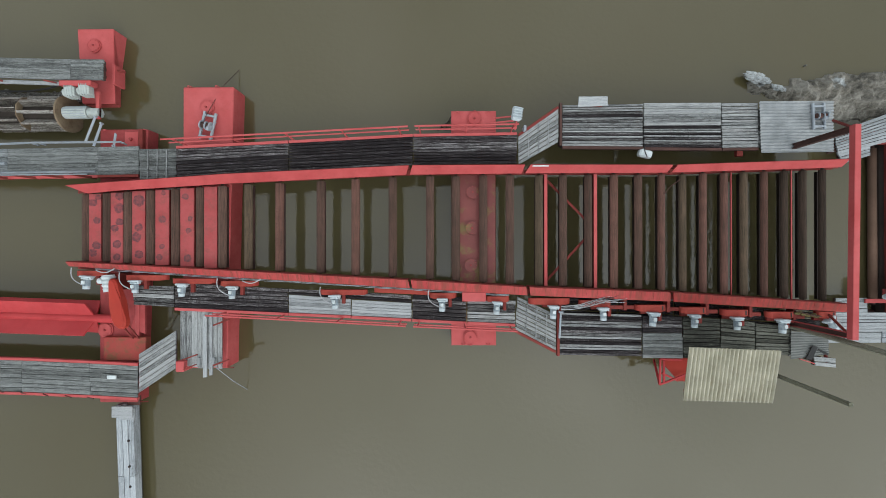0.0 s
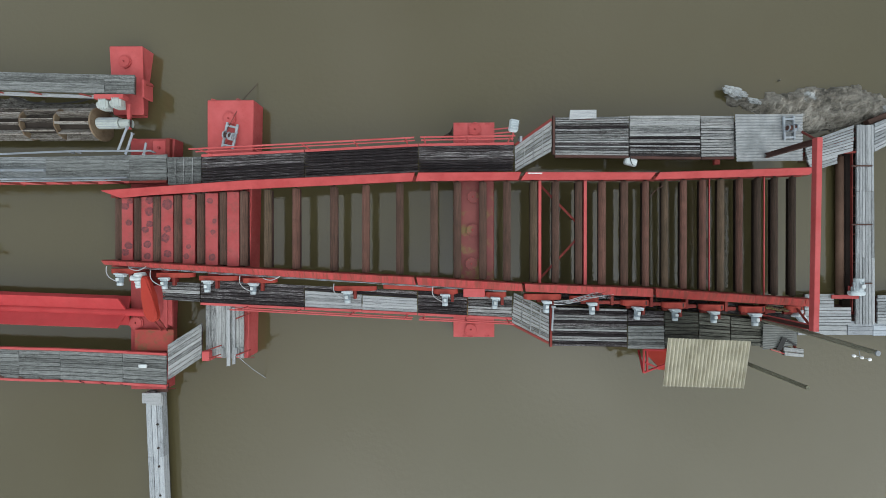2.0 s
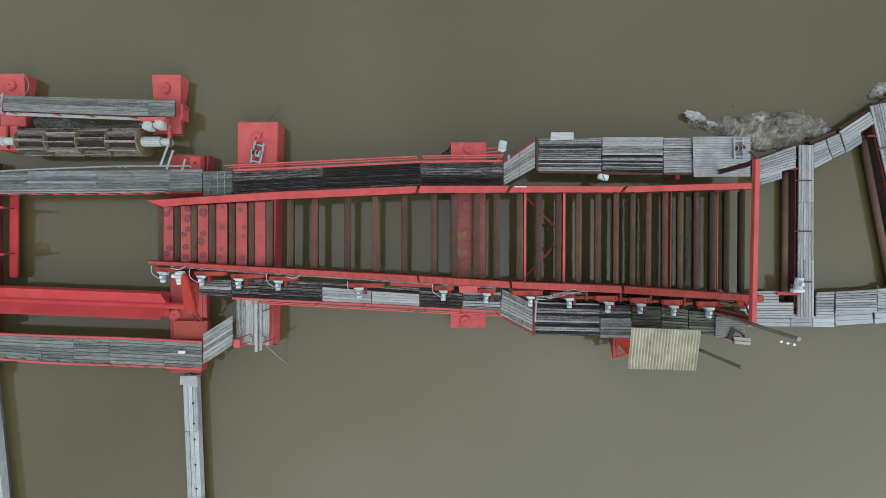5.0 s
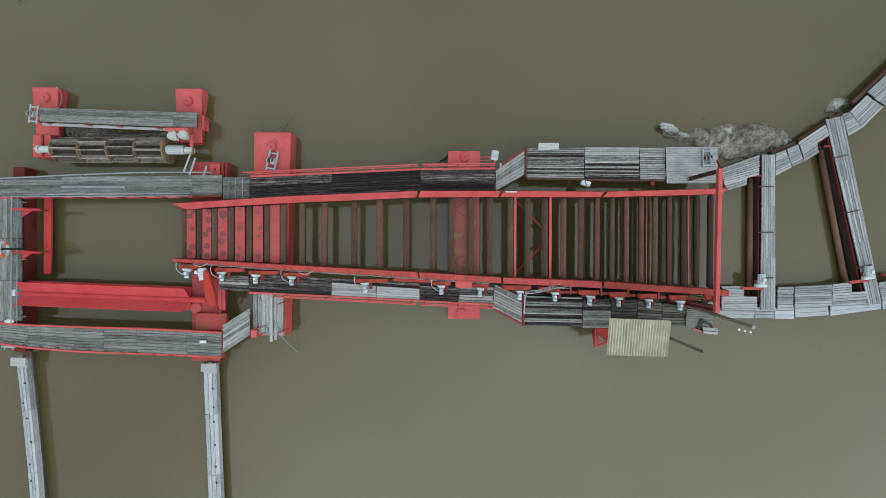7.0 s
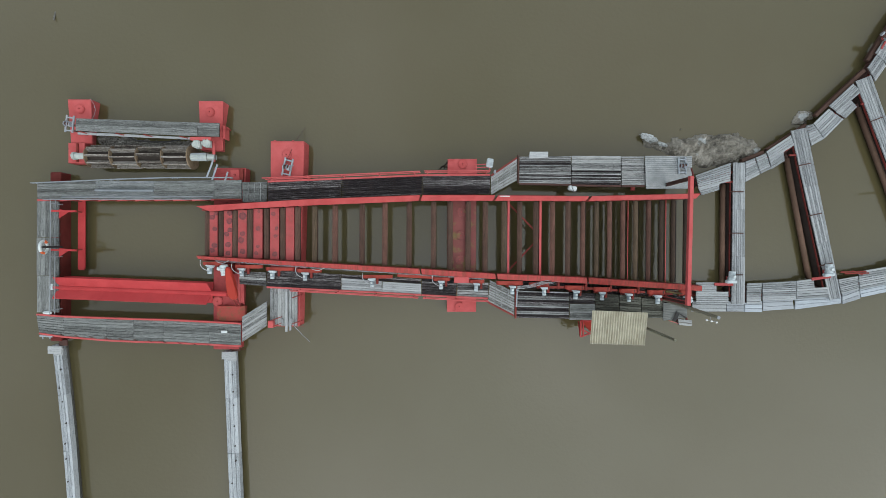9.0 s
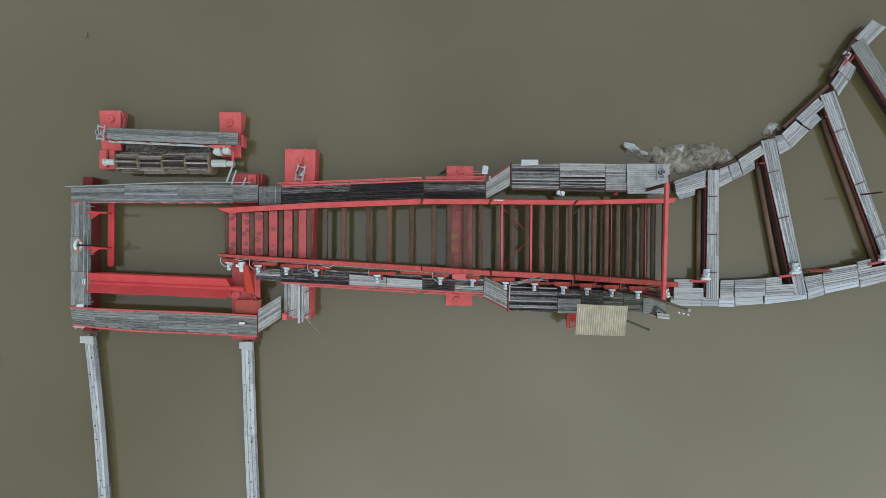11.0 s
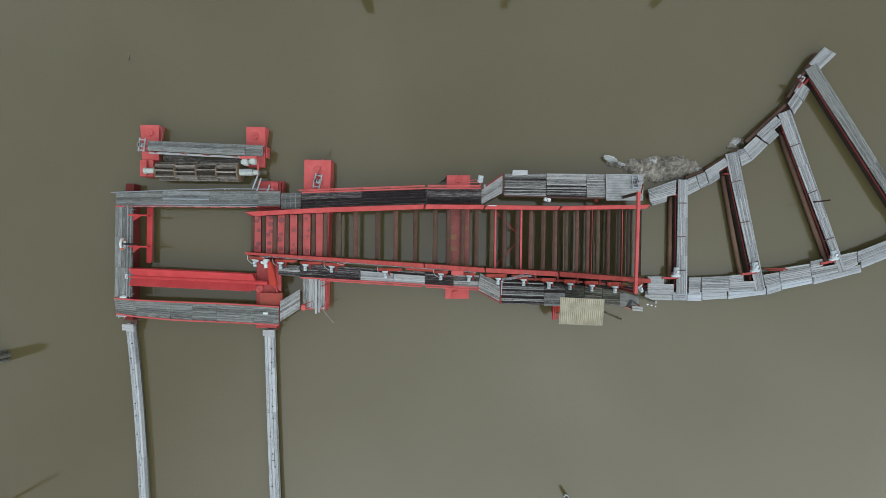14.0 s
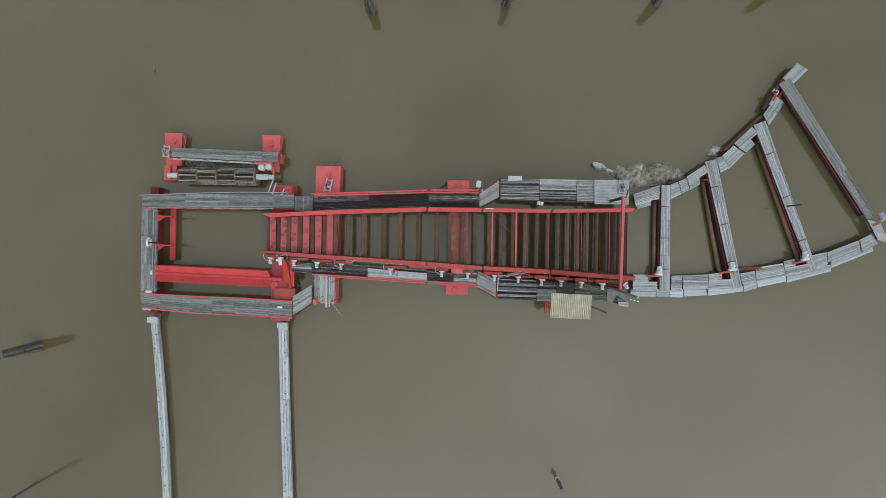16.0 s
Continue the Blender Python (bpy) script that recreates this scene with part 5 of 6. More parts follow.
part("plate", box_between(4.10, 4.80, 4.50, 4.68, 1.1, 1.36, 0.01), M["dull_red"], prop)
sack = thing("float_sack", (6.2, 3.05, 0.9), "worn white plastic canister hanging by a cord", "canister")
bm = box(bmesh.new(), (0.42, 0.26, 0.24), pose(6.17, 3.03, 1.1, 8, 4, -14), 0.05)
part("body", bm, M["white"], sack)
part("cord", tube(bmesh.new(), [(6.12, 3.2, 1.22), (6.12, 3.05, 1.26), (6.2, 2.92, 1.2), (6.35, 2.86, 1.05), (6.45, 3.0, 1.1)], 0.015), M["black"], sack)
br = thing("bracket", (9.14, 3.07, 1.0), "rusty red lug on the deck's inner edge", "bracket")
part("plate", box_between(9.05, 9.24, 2.93, 3.17, 1.0, 1.14, 0.01), M["dull_red"], br)
stick = thing("branch", (6.9, 2.1, 0.95), "thin dark twig caught between rollers", "branch")
part("twig", tube(bmesh.new(), [(6.75, 1.75, 1.2), (6.95, 2.0, 1.22), (7.25, 2.2, 1.2)], 0.014), M["rust_dark"], stick)


def mast(a, b, r, label):
    t = thing("mast", (a[0], a[1], a[2]), label, "mast", "deck masts")
    d = (Vector(b) - Vector(a)).length / 2
    part("shaft", rod(bmesh.new(), (-d, 0, 0), (d, 0, 0), r, 14, r * 0.8), M["wood_green"], t, at=along(a, b))
    e = Vector(b) + (Vector(b) - Vector(a)).normalized() * 0.03
    part("end_cap", rod(bmesh.new(), b, e, r * 0.86, 14), M["rail_grey"] if r > 0.08 else M["wood_green"], t, "pale sawn end")
    return t


m1 = mast((10.66, -2.38, 0.9), (11.07, -2.69, 4.84), 0.085, "tall weathered timber mast with white insulators")
part("cross_arm", bar(bmesh.new(), (11.03, -2.66, 4.36), (11.07, -2.94, 4.36), 0.018, 0.018), M["rail_grey"], m1)
part("cross_arm", bar(bmesh.new(), (10.82, -2.85, 4.36), (11.28, -2.96, 4.36), 0.018, 0.018), M["rail_grey"], m1)
for k in range(3):
    bm = bmesh.new()
    bmesh.ops.create_uvsphere(bm, u_segments=12, v_segments=8, radius=0.044, matrix=pose(10.84 + 0.21 * k, -2.86 - 0.048 * k, 4.43))
    part("insulator", bm, M["glaze"], m1, "white glazed insulator", smooth=True)
mast((9.07, -3.48, -0.6), (9.39, -3.65, 4.67), 0.070, "tall algae-green timber mast beside the lean-to")


# ---- west part: frame round the paddle rotor ----
WEST = "west frame walkways"
wn_ = [(-20.21, 3.23), (-17.33, 3.27), (-14.45, 3.30), (-11.46, 3.35), (-10.12, 3.37)]
ws_ = [(-20.20, 2.37), (-17.33, 2.41), (-14.44, 2.41), (-11.46, 2.44), (-10.12, 2.46)]
for k in range(4):
    deck([wn_[k], wn_[k + 1], ws_[k + 1], ws_[k]], 0.95, 7, M["wood_worn"] if k == 1 else M["wood_lichen"], "lichen-spotted grey plank walkway of the west frame", WEST, edge="r", gap=0.006, ragged=0.006, edge_mat="dull_red" if k == 3 else "red")
deck([(-10.05, 3.26), (-8.84, 3.27), (-8.85, 2.28), (-10.05, 2.27)], 1.02, 7, M["wood_lichen"], "short dark bridging deck with three foot cleats", WEST, cleats=3, gap=0.004)
for y0, y1 in ((2.28, 0.5), (0.48, -1.4), (-1.42, -3.22)):
    deck([(-19.15, y0), (-19.15, y1), (-20.23, y1), (-20.23, y0)], 0.95, 5, M["wood_lichen"], "grey plank walkway along the frame's west side", WEST, gap=0.006, ragged=0.006)
wu = [(-20.25, -3.37), (-18.91, -3.47), (-16.82, -3.54), (-15.45, -3.58), (-13.97, -3.61), (-11.72, -3.70), (-10.13, -3.78)]
wd = [(-20.13, -4.21), (-18.89, -4.38), (-16.78, -4.54), (-15.44, -4.60), (-13.95, -4.63), (-11.70, -4.72), (-10.15, -4.80)]
for k in range(6):
    deck([wu[k], wu[k + 1], wd[k + 1], wd[k]], 0.95, 7, M["wood_lichen"], "grey plank walkway between two red edge strips", WEST, edge="lr", gap=0.01, ragged=0.008)
deck([(-10.06, -3.38), (-8.81, -2.60), (-8.81, -3.80), (-10.05, -4.62)], 1.02, 8, M["wood_grey"], "pale slanting plank gangway between frame and pontoon", WEST, gap=0.014, z_end=1.08)
deck([(-8.62, -3.76), (-8.62, -1.82), (-7.29, -1.82), (-7.29, -3.80)], 1.15, 8, M["wood_grey"], "weathered pale plank deck on the long pontoon", WEST, gap=0.005, ragged=0.05)
deck([(-7.86, -4.15), (-7.86, -2.0), (-7.56, -2.0), (-7.56, -4.10)], 1.22, 2, M["wood_pale"], "two loose grey boards overhanging the pontoon deck", WEST, gap=0.08, ragged=0.12, bearers=False)
clamp = thing("clamp", (-7.8, -3.6, 1.2), "white metal fitting under the loose boards", "fitting")
for x in (-8.0, -7.52, -7.32):
    part("cheek", box_between(x - 0.04, x + 0.04, -3.70, -3.42, 1.16, 1.24, 0.012), M["tin"], clamp)
bol = thing("bollard", (-8.4, -3.62, 0.9), "red steel bollard box with hinged bars", "bollard")
part("post", box_between(-8.66, -8.40, -3.86, -3.52, 0.8, 1.35, 0.02), M["red"], bol)
for a, b in (((-8.45, -3.48, 1.32), (-7.95, -3.30, 1.36)), ((-8.45, -3.80, 1.32), (-8.0, -3.62, 1.34))):
    part("bar", bar(bmesh.new(), a, b, 0.04, 0.04), M["dull_red"], bol)
for y in (-2.35, -3.62):
    hk = thing("mooring_hook", (-7.3, y, 1.2), "rust-red steel hook bar at the pontoon deck", "hook")
    part("bar", bar(bmesh.new(), (-7.5, y - 0.05, 1.28), (-6.98, y + 0.15, 1.3), 0.05, 0.04), M["dull_red"], hk)
blk = thing("mooring_cleat", (-10.9, -4.1, 0.95), "white mooring cleat on the grey planks", "cleat")
bm = box_between(-11.08, -10.78, -4.18, -4.06, 1.0, 1.06, 0.015)
box_between(-10.98, -10.88, -4.16, -4.08, 0.95, 1.0, 0.0, bm)
part("horn", bm, M["white"], blk)

handrail([(-20.33, 3.14), (-16.40, 3.34), (-13.42, 3.45), (-10.5, 3.46)], 0.95, 0.24, "low grey pipe handrail along the lichened walkway", 2.6, "rail_grey", mid=True, r=0.021)
handrail([(-19.36, 2.29), (-11.3, 2.36)], 0.95, 0.62, "grey pipe rail on leaning red posts", 1.05, "rail_grey", "dull_red", lean=-0.20, mid=False, r=0.02, post_w=0.065)
handrail([(-19.06, 2.35), (-19.10, -3.27)], 0.95, 0.55, "double grey pipe handrail on the frame's west side", 2.7, "rail_grey", r=0.02)
pipe = thing("pipe", (-15.90, 2.80, 1.0), "long pale grey pipe lying on the planks", "pipe")
part("tube", tube(bmesh.new(), [(-17.30, 2.82, 1.0), (-14.45, 2.81, 1.0)], 0.05, 10), M["rail_grey"], pipe)
pipe = thing("pipe", (-13.02, 2.40, 1.0), "thin pale grey pipe along the planks' edge", "pipe")
part("tube", tube(bmesh.new(), [(-18.94, 2.47, 1.0), (-11.5, 2.54, 1.0)], 0.035, 8), M["rail_grey"], pipe)
ringpost = thing("lifebuoy_stand", (-19.04, 0.02, 0.95), "black post holding a lifebuoy", "post")
part("post", bar(bmesh.new(), (-19.06, 0.02, 0.85), (-19.06, 0.02, 1.95), 0.07, 0.09), M["black"], ringpost)
buoy = thing("lifebuoy", (-19.21, 0.02, 1.75), "white lifebuoy with orange bands hanging on a post", "lifebuoy")
for k in range(8):
    a0, a1 = k * math.pi / 4, (k + 1) * math.pi / 4
    m = pose(-19.19, 0.02, 1.72, 0, 103, 0)
    pts = [m @ Vector((0.29 * math.cos(a0 + (a1 - a0) * i / 4), 0.29 * math.sin(a0 + (a1 - a0) * i / 4), 0)) for i in range(5)]
    part("band" if k % 2 else "ring_section", tube(bmesh.new(), pts, 0.062, 10), M["orange"] if k % 4 == 1 else M["white"], buoy)

fender = thing("fender_plate", (-18.44, 0.62, 0.2), "red steel fender plate hung on two arms", "fender")
part("plate", prism(bmesh.new(), [(-18.64, 2.36), (-18.30, 2.36), (-18.32, -1.05), (-18.37, -1.15), (-18.60, -1.15), (-18.66, -1.07)], 0.30, 0.40, 0.01), M["fresh_red"], fender)
for y in (1.78, -0.12):
    part("arm", bar(bmesh.new(), (-19.24, y, 1.26), (-18.02, y - 0.02, 1.26), 0.09, 0.09), M["fresh_red"], fender)
    part("hanger", bar(bmesh.new(), (-18.45, y, 0.38), (-18.39, y, 1.24), 0.06, 0.06), M["dull_red"], fender)
    part("gusset", prism(bmesh.new(), [(-19.06, y + 0.1), (-18.54, y), (-19.06, y - 0.35)], 1.0, 1.03), M["fresh_red"], fender)

rotor = thing("paddle_rotor", (-15.55, -2.07, 0.6), "long red paddle rotor with four steel blades", "rotor")
ra, rb = Vector((-19.21, -1.98, 0.82)), Vector((-11.72, -2.24, 0.82))
part("shaft", rod(bmesh.new(), ra - Vector((0.3, 0, 0)), rb + Vector((0.85, -0.03, 0)), 0.14, 16), M["fresh_red"], rotor)
mm = along(ra, rb)
half = (rb - ra).length / 2
for ang in (32, 148, 212, 328):
    bm = bmesh.new()
    q = mm @ pose(0, 0, 0, ang, 0, 0)
    vs = [q @ Vector(p) for p in ((-half, 0.08, 0), (half + 0.10, 0.08, 0), (half - 0.02, 0.62, 0), (-half - 0.06, 0.62, 0))]
    off = q.to_3x3() @ Vector((0, 0, 0.025))
    lo, hi = [bm.verts.new(v - off) for v in vs], [bm.verts.new(v + off) for v in vs]
    bm.faces.new(lo[::-1]), bm.faces.new(hi)
    for i in range(4):
        bm.faces.new((lo[i], lo[(i + 1) % 4], hi[(i + 1) % 4], hi[i]))
    part("blade", bm, M["fresh_red"], rotor)
part("bearing_cap", rod(bmesh.new(), (-19.56, -1.96, 0.82), (-19.41, -1.96, 0.82), 0.2, 14), M["white"], rotor, "white round bearing cap")
belt = thing("belt_guard", (-10.35, -1.7, 0.8), "long rounded red belt guard leaning over the pontoon", "guard")
bm = bmesh.new()
ga, gb = Vector((-10.52, -0.95, 1.5)), Vector((-10.22, -2.35, 1.5))
m = along(ga, gb)
L = (gb - ga).length / 2
outline = [(-L - 0.05, -0.08), (-L * 0.8, -0.14), (0, -0.19), (L * 0.6, -0.27), (L * 0.92, -0.22), (L + 0.12, -0.08), (L + 0.12, 0.10), (L * 0.9, 0.2), (0, 0.18), (-L * 0.9, 0.14), (-L - 0.05, 0.07)]
prism(bm, outline, -0.14, 0.14, 0.06)
part("cover", bm, M["deep_red"], belt, at=m)
for dx in (-0.1, 0.1):
    part("stand", bar(bmesh.new(), (-10.30 + dx, -2.35, 1.34), (-10.32 + dx, -2.92, 0.78), 0.045, 0.045), M["dull_red"], belt)
pm = thing("paddle_motor", (-10.88, -1.0, 0.8), "large pale ribbed motor driving the paddle rotor", "motor")
part("body", rod(bmesh.new(), (-10.78, -0.80, 1.38), (-10.72, -1.32, 1.38), 0.17, 16), M["white"], pm)
for k in range(4):
    y = -0.87 - 0.125 * k
    bm = bmesh.new()
    bmesh.ops.create_uvsphere(bm, u_segments=18, v_segments=10, radius=0.215 - 0.012 * abs(k - 1), matrix=pose(-10.77 + 0.016 * k, y, 1.38) @ Matrix.Diagonal((1, 0.40, 1, 1)))
    part("rib", bm, M["white"], pm, smooth=True)
part("cap", rod(bmesh.new(), (-11.08, -0.98, 1.38), (-10.85, -1.0, 1.38), 0.09, 12), M["white"], pm)
part("foot", box_between(-10.95, -10.60, -1.30, -0.75, 0.5, 1.2, 0.02), M["dull_red"], pm)
wedge = thing("wedge_plate", (-10.05, -2.0, 0.85), "triangular red stiffener plate beside the belt guard", "plate")
part("plate", prism(bmesh.new(), [(-10.15, -1.2), (-10.13, -2.8), (-10.6, -2.6)], 0.54, 0.62), M["red"], wedge)
shoe = thing("grey_tarp", (-19.56, -3.25, 0.95), "white crumpled cover at the walkway corner", "cover")
bm = bmesh.new()
bmesh.ops.create_icosphere(bm, subdivisions=2, radius=0.15, matrix=pose(-19.66, -3.22, 1.0) @ Matrix.Diagonal((1.4, 0.7, 0.6, 1)))
for v in bm.verts:
    v.co += 0.05 * noise.noise_vector(v.co * 6)
part("lump", bm, M["white"], shoe)

# ---- drum raft in the north-west ----
deck([(-18.17, 6.32), (-12.21, 6.14), (-12.21, 5.48), (-18.17, 5.71)], 1.12, 4, M["wood_lichen"], "long lichened plank gangway of the drum raft", "drum raft decks", gap=0.005, ragged=0.02)
deck([(-12.19, 6.14), (-11.13, 6.12), (-11.14, 5.46), (-12.19, 5.47)], 1.14, 5, M["wood_lichen"], "short lichened deck end above the red pontoon", "drum raft decks", gap=0.005)
deck([(-18.14, 5.68), (-12.47, 5.44), (-12.47, 5.33), (-18.14, 5.55)], 1.04, 1, M["wood_pale"], "narrow pale side board hung below the raft gangway", "drum raft decks", ragged=0.02)
for f in (0.06, 0.38, 0.62, 0.93):
    x, y = lerp2((-18.14, 5.64), (-12.47, 5.40), f)
    t = thing("tie_plate", (x, y, 1.1), "small red tie plate at the gangway's edge", "plate", "gangway tie plates")
    part("plate", bar(bmesh.new(), (x - 0.22, y + 0.05, 1.125), (x + 0.2, y - 0.04, 1.125), 0.05, 0.03), M["dull_red"], t)
for x in (-18.29, -17.93, -12.2, -11.5):
    t = thing("trestle", (x, 5.85, 0.6), "rusty steel trestle between pontoon and gangway", "trestle", "raft trestles")
    part("leg", box_between(x - 0.05, x + 0.05, 5.70, 5.80, 0.6, 1.0, 0.0), M["rust_dark"], t)
    part("leg", box_between(x - 0.05, x + 0.05, 5.95, 6.05, 0.6, 1.0, 0.0), M["rust_dark"], t)
drum = thing("drum_rotor", (-15.38, 4.59, 0.3), "weathered brown bark drum with discs and longitudinal bars", "drum")
dx0, dx1, dy, dz = -17.84, -12.76, 4.55, 0.52
part("core", rod(bmesh.new(), (dx0, dy, dz), (dx1, dy, dz), 0.36, 12), M["drum_core"], drum, "dark core of staves")
for x in (-17.82, -16.59, -15.30, -14.06):
    part("disc", rod(bmesh.new(), (x - 0.02, dy, dz), (x + 0.02, dy, dz), 0.57, 10), M["disc"], drum, "rusty yellowish disc")
part("disc", rod(bmesh.new(), (dx1 - 0.03, dy, dz), (dx1 + 0.03, dy, dz), 0.60, 24), M["disc"], drum, "large pale end disc")
stations = (-17.82, -16.59, -15.30, -14.06, dx1)
for bay, (x0, x1) in enumerate(zip(stations, stations[1:])):
    for k in range(9):
        a = math.radians(12 + 40 * k + (0, 9, -5, 6)[bay])
        c, sn = math.cos(a), math.sin(a)
        p0, p1 = Vector((x0 + 0.03, dy + 0.43 * c, dz + 0.43 * sn)), Vector((x1 - 0.03, dy + 0.43 * c, dz + 0.43 * sn))
        m = along(p0, p1, (0, c, sn))
        b = part("paddle", box(bmesh.new(), (x1 - x0 - 0.06, 0.07, 0.27), Matrix(), 0.008), M["drum_bar"], drum, at=m)
        part("lip", box(bmesh.new(), (x1 - x0 - 0.06, 0.03, 0.02), Matrix.Translation((0, 0.03, 0.142)), 0.003), M["drum"], b, "pale worn edge", at=m)
part("shaft", rod(bmesh.new(), (-18.48, dy, dz + 0.22), (-17.86, dy, dz + 0.22), 0.16, 14), M["shaft_white"], drum, "white shaft end")
part("shaft", rod(bmesh.new(), (-12.69, dy - 0.02, dz + 0.22), (-11.9, dy - 0.02, dz + 0.22), 0.20, 16), M["shaft_white"], drum, "white shaft end")
part("coupling", rod(bmesh.new(), (-11.86, dy - 0.04, dz + 0.26), (-11.5, dy - 0.04, dz + 0.26), 0.16, 8), M["shaft_white"], drum)
part("bearing", rod(bmesh.new(), (-18.58, dy, dz + 0.22), (-18.45, dy, dz + 0.22), 0.2, 8), M["shaft_white"], drum)
for k in range(7):
    a = math.radians(20 + 23 * k)
    part("key", bar(bmesh.new(), (-12.67, dy - 0.02 + 0.2 * math.cos(a), dz + 0.22 + 0.2 * math.sin(a)), (-11.95, dy - 0.02 + 0.2 * math.cos(a), dz + 0.22 + 0.2 * math.sin(a)), 0.02, 0.02), M["grey_steel"], drum, "ridge on the shaft")
for x, y in ((-12.23, 5.09), (-11.76, 5.14)):
    g = thing("raft_gear_motor", (x, y, 0.8), "white gear motor on a red shelf beside the drum", "motor", "raft gear motors")
    bm = box(bmesh.new(), (0.34, 0.36, 0.34), pose(x, y, 1.05, 0, 0, 4), 0.06)
    part("case", bm, M["shaft_white"], g)
    part("end_bell", rod(bmesh.new(), (x, y - 0.05, 1.05), (x, y + 0.24, 1.05), 0.13, 12), M["shaft_white"], g)
    part("fan_cap", rod(bmesh.new(), (x - 0.24, y, 1.05), (x - 0.12, y, 1.05), 0.12, 12), M["shaft_white"], g)
    for k in range(4):
        part("rib", box(bmesh.new(), (0.03, 0.37, 0.35), pose(x - 0.11 + 0.075 * k, y, 1.05, 0, 0, 4), 0.012), M["shaft_white"], g)
sh = thing("motor_shelf", (-12.0, 5.3, 0.85), "red steel shelf on the drum raft", "shelf")
part("plate", box_between(-12.53, -11.50, 5.27, 5.43, 0.9, 1.2, 0.01), M["red"], sh)
part("bracket", box_between(-11.62, -11.50, 4.30, 5.20, 0.75, 0.85, 0.01), M["red"], sh)
for a, b in (((-11.50, 4.32, 1.0), (-11.80, 3.45, 1.05)), ((-11.30, 4.10, 1.0), (-11.52, 3.35, 1.05)), ((-10.9, 3.36, 1.0), (-10.68, 3.72, 1.2))):
    lk = thing("link_bar", a, "pale grey steel link bar to the drum raft", "bar", "raft link bars")
    part("flat", bar(bmesh.new(), a, b, 0.08, 0.03), M["grey_steel"], lk)
    part("pin", rod(bmesh.new(), (a[0], a[1], a[2] - 0.06), (a[0], a[1], a[2] + 0.06), 0.03), M["grey_steel"], lk)

hose = thing("hose", (-14.5, 5.45, 0.6), "black sagging hose slung between drum and gangway", "hose")
part("line", tube(bmesh.new(), [(-17.6, 5.60, 1.01), (-17.3, 5.64, 0.8), (-16.75, 5.72, 0.62), (-16.35, 5.70, 0.62), (-16.03, 5.56, 0.6), (-15.55, 5.38, 0.55), (-14.9, 5.33, 0.52), (-14.2, 5.33, 0.52), (-13.5, 5.40, 0.56), (-12.85, 5.46, 0.75), (-12.5, 5.40, 1.02)], 0.035, 8), M["black"], hose, smooth=True)
moss = thing("moss_clump", (11.1, -2.02, 1.3), "brown-green moss and twigs heaped on the rail's end", "moss")
for k in range(9):
    x, y = 10.78 + 0.085 * k, -1.97 - 0.018 * k + RND.uniform(-0.05, 0.05)
    bm = bmesh.new()
    bmesh.ops.create_icosphere(bm, subdivisions=2, radius=1.0)
    for v in bm.verts:
        v.co *= 1 + 0.5 * noise.noise(v.co * 2.2 + Vector((k, 0, 0)))
        v.co = Vector((x + 0.10 * v.co.x, y + 0.05 * v.co.y, 1.30 + 0.05 * v.co.z))
    part("tuft", bm, M["moss"], moss)
part("twig", tube(bmesh.new(), [(10.7, -1.9, 1.3), (11.1, -2.02, 1.38), (11.6, -2.1, 1.34)], 0.016), M["rust_dark"], moss)


def debris(name, outline, height, label, seed, n=46, mat="debris"):
    cx, cy = sum(p[0] for p in outline) / len(outline), sum(p[1] for p in outline) / len(outline)
    bm = bmesh.new()
    xs, ys = [p[0] for p in outline], [p[1] for p in outline]
    x0, x1, y0, y1 = min(xs), max(xs), min(ys), max(ys)
    step = max(x1 - x0, y1 - y0) / (n * 1.6)

    def depth(x, y):
        """Signed distance inside the outline."""
        d, inside = 1e9, False
        for (ax, ay), (bx, by) in zip(outline, outline[1:] + outline[:1]):
            ex, ey = bx - ax, by - ay
            f = max(0, min(1, ((x - ax) * ex + (y - ay) * ey) / (ex * ex + ey * ey)))
            d = min(d, math.hypot(x - ax - f * ex, y - ay - f * ey))
            if (ay > y) != (by > y) and x < (bx - ax) * (y - ay) / (by - ay) + ax:
                inside = not inside
        return d if inside else -d
    grid = {}
    for i in range(int((x1 - x0) / step) + 8):
        for j in range(int((y1 - y0) / step) + 8):
            x, y = x0 + (i - 3) * step, y0 + (j - 3) * step
            d = depth(x, y) + 0.10 + 0.16 * noise.noise((x * 2.3, y * 2.3, seed)) + 0.10 * noise.noise((x * 6, y * 6, seed))
            if d > -3 * step:
                z = height * (min(max(d, 0) / 0.45, 1) ** 0.6) * (0.65 + 0.5 * noise.noise((x * 1.3, y * 1.3, seed + 5)) + 0.45 * noise.noise((x * 4, y * 4, seed + 9))) - (0.06 if d <= 0 else -0.01)
                z += 0.07 * noise.noise((x * 11, y * 11, seed)) if d > 0.04 else 0
                grid[i, j] = bm.verts.new((x, y, z))
    for (i, j), v in list(grid.items()):
        q = [grid.get(k) for k in ((i, j), (i + 1, j), (i + 1, j + 1), (i, j + 1))]
        if all(q):
            bm.faces.new(q)
    ob = part(name, bm, M[mat], None, smooth=False)
    return tagged(ob, label, "debris", kind="stuff")


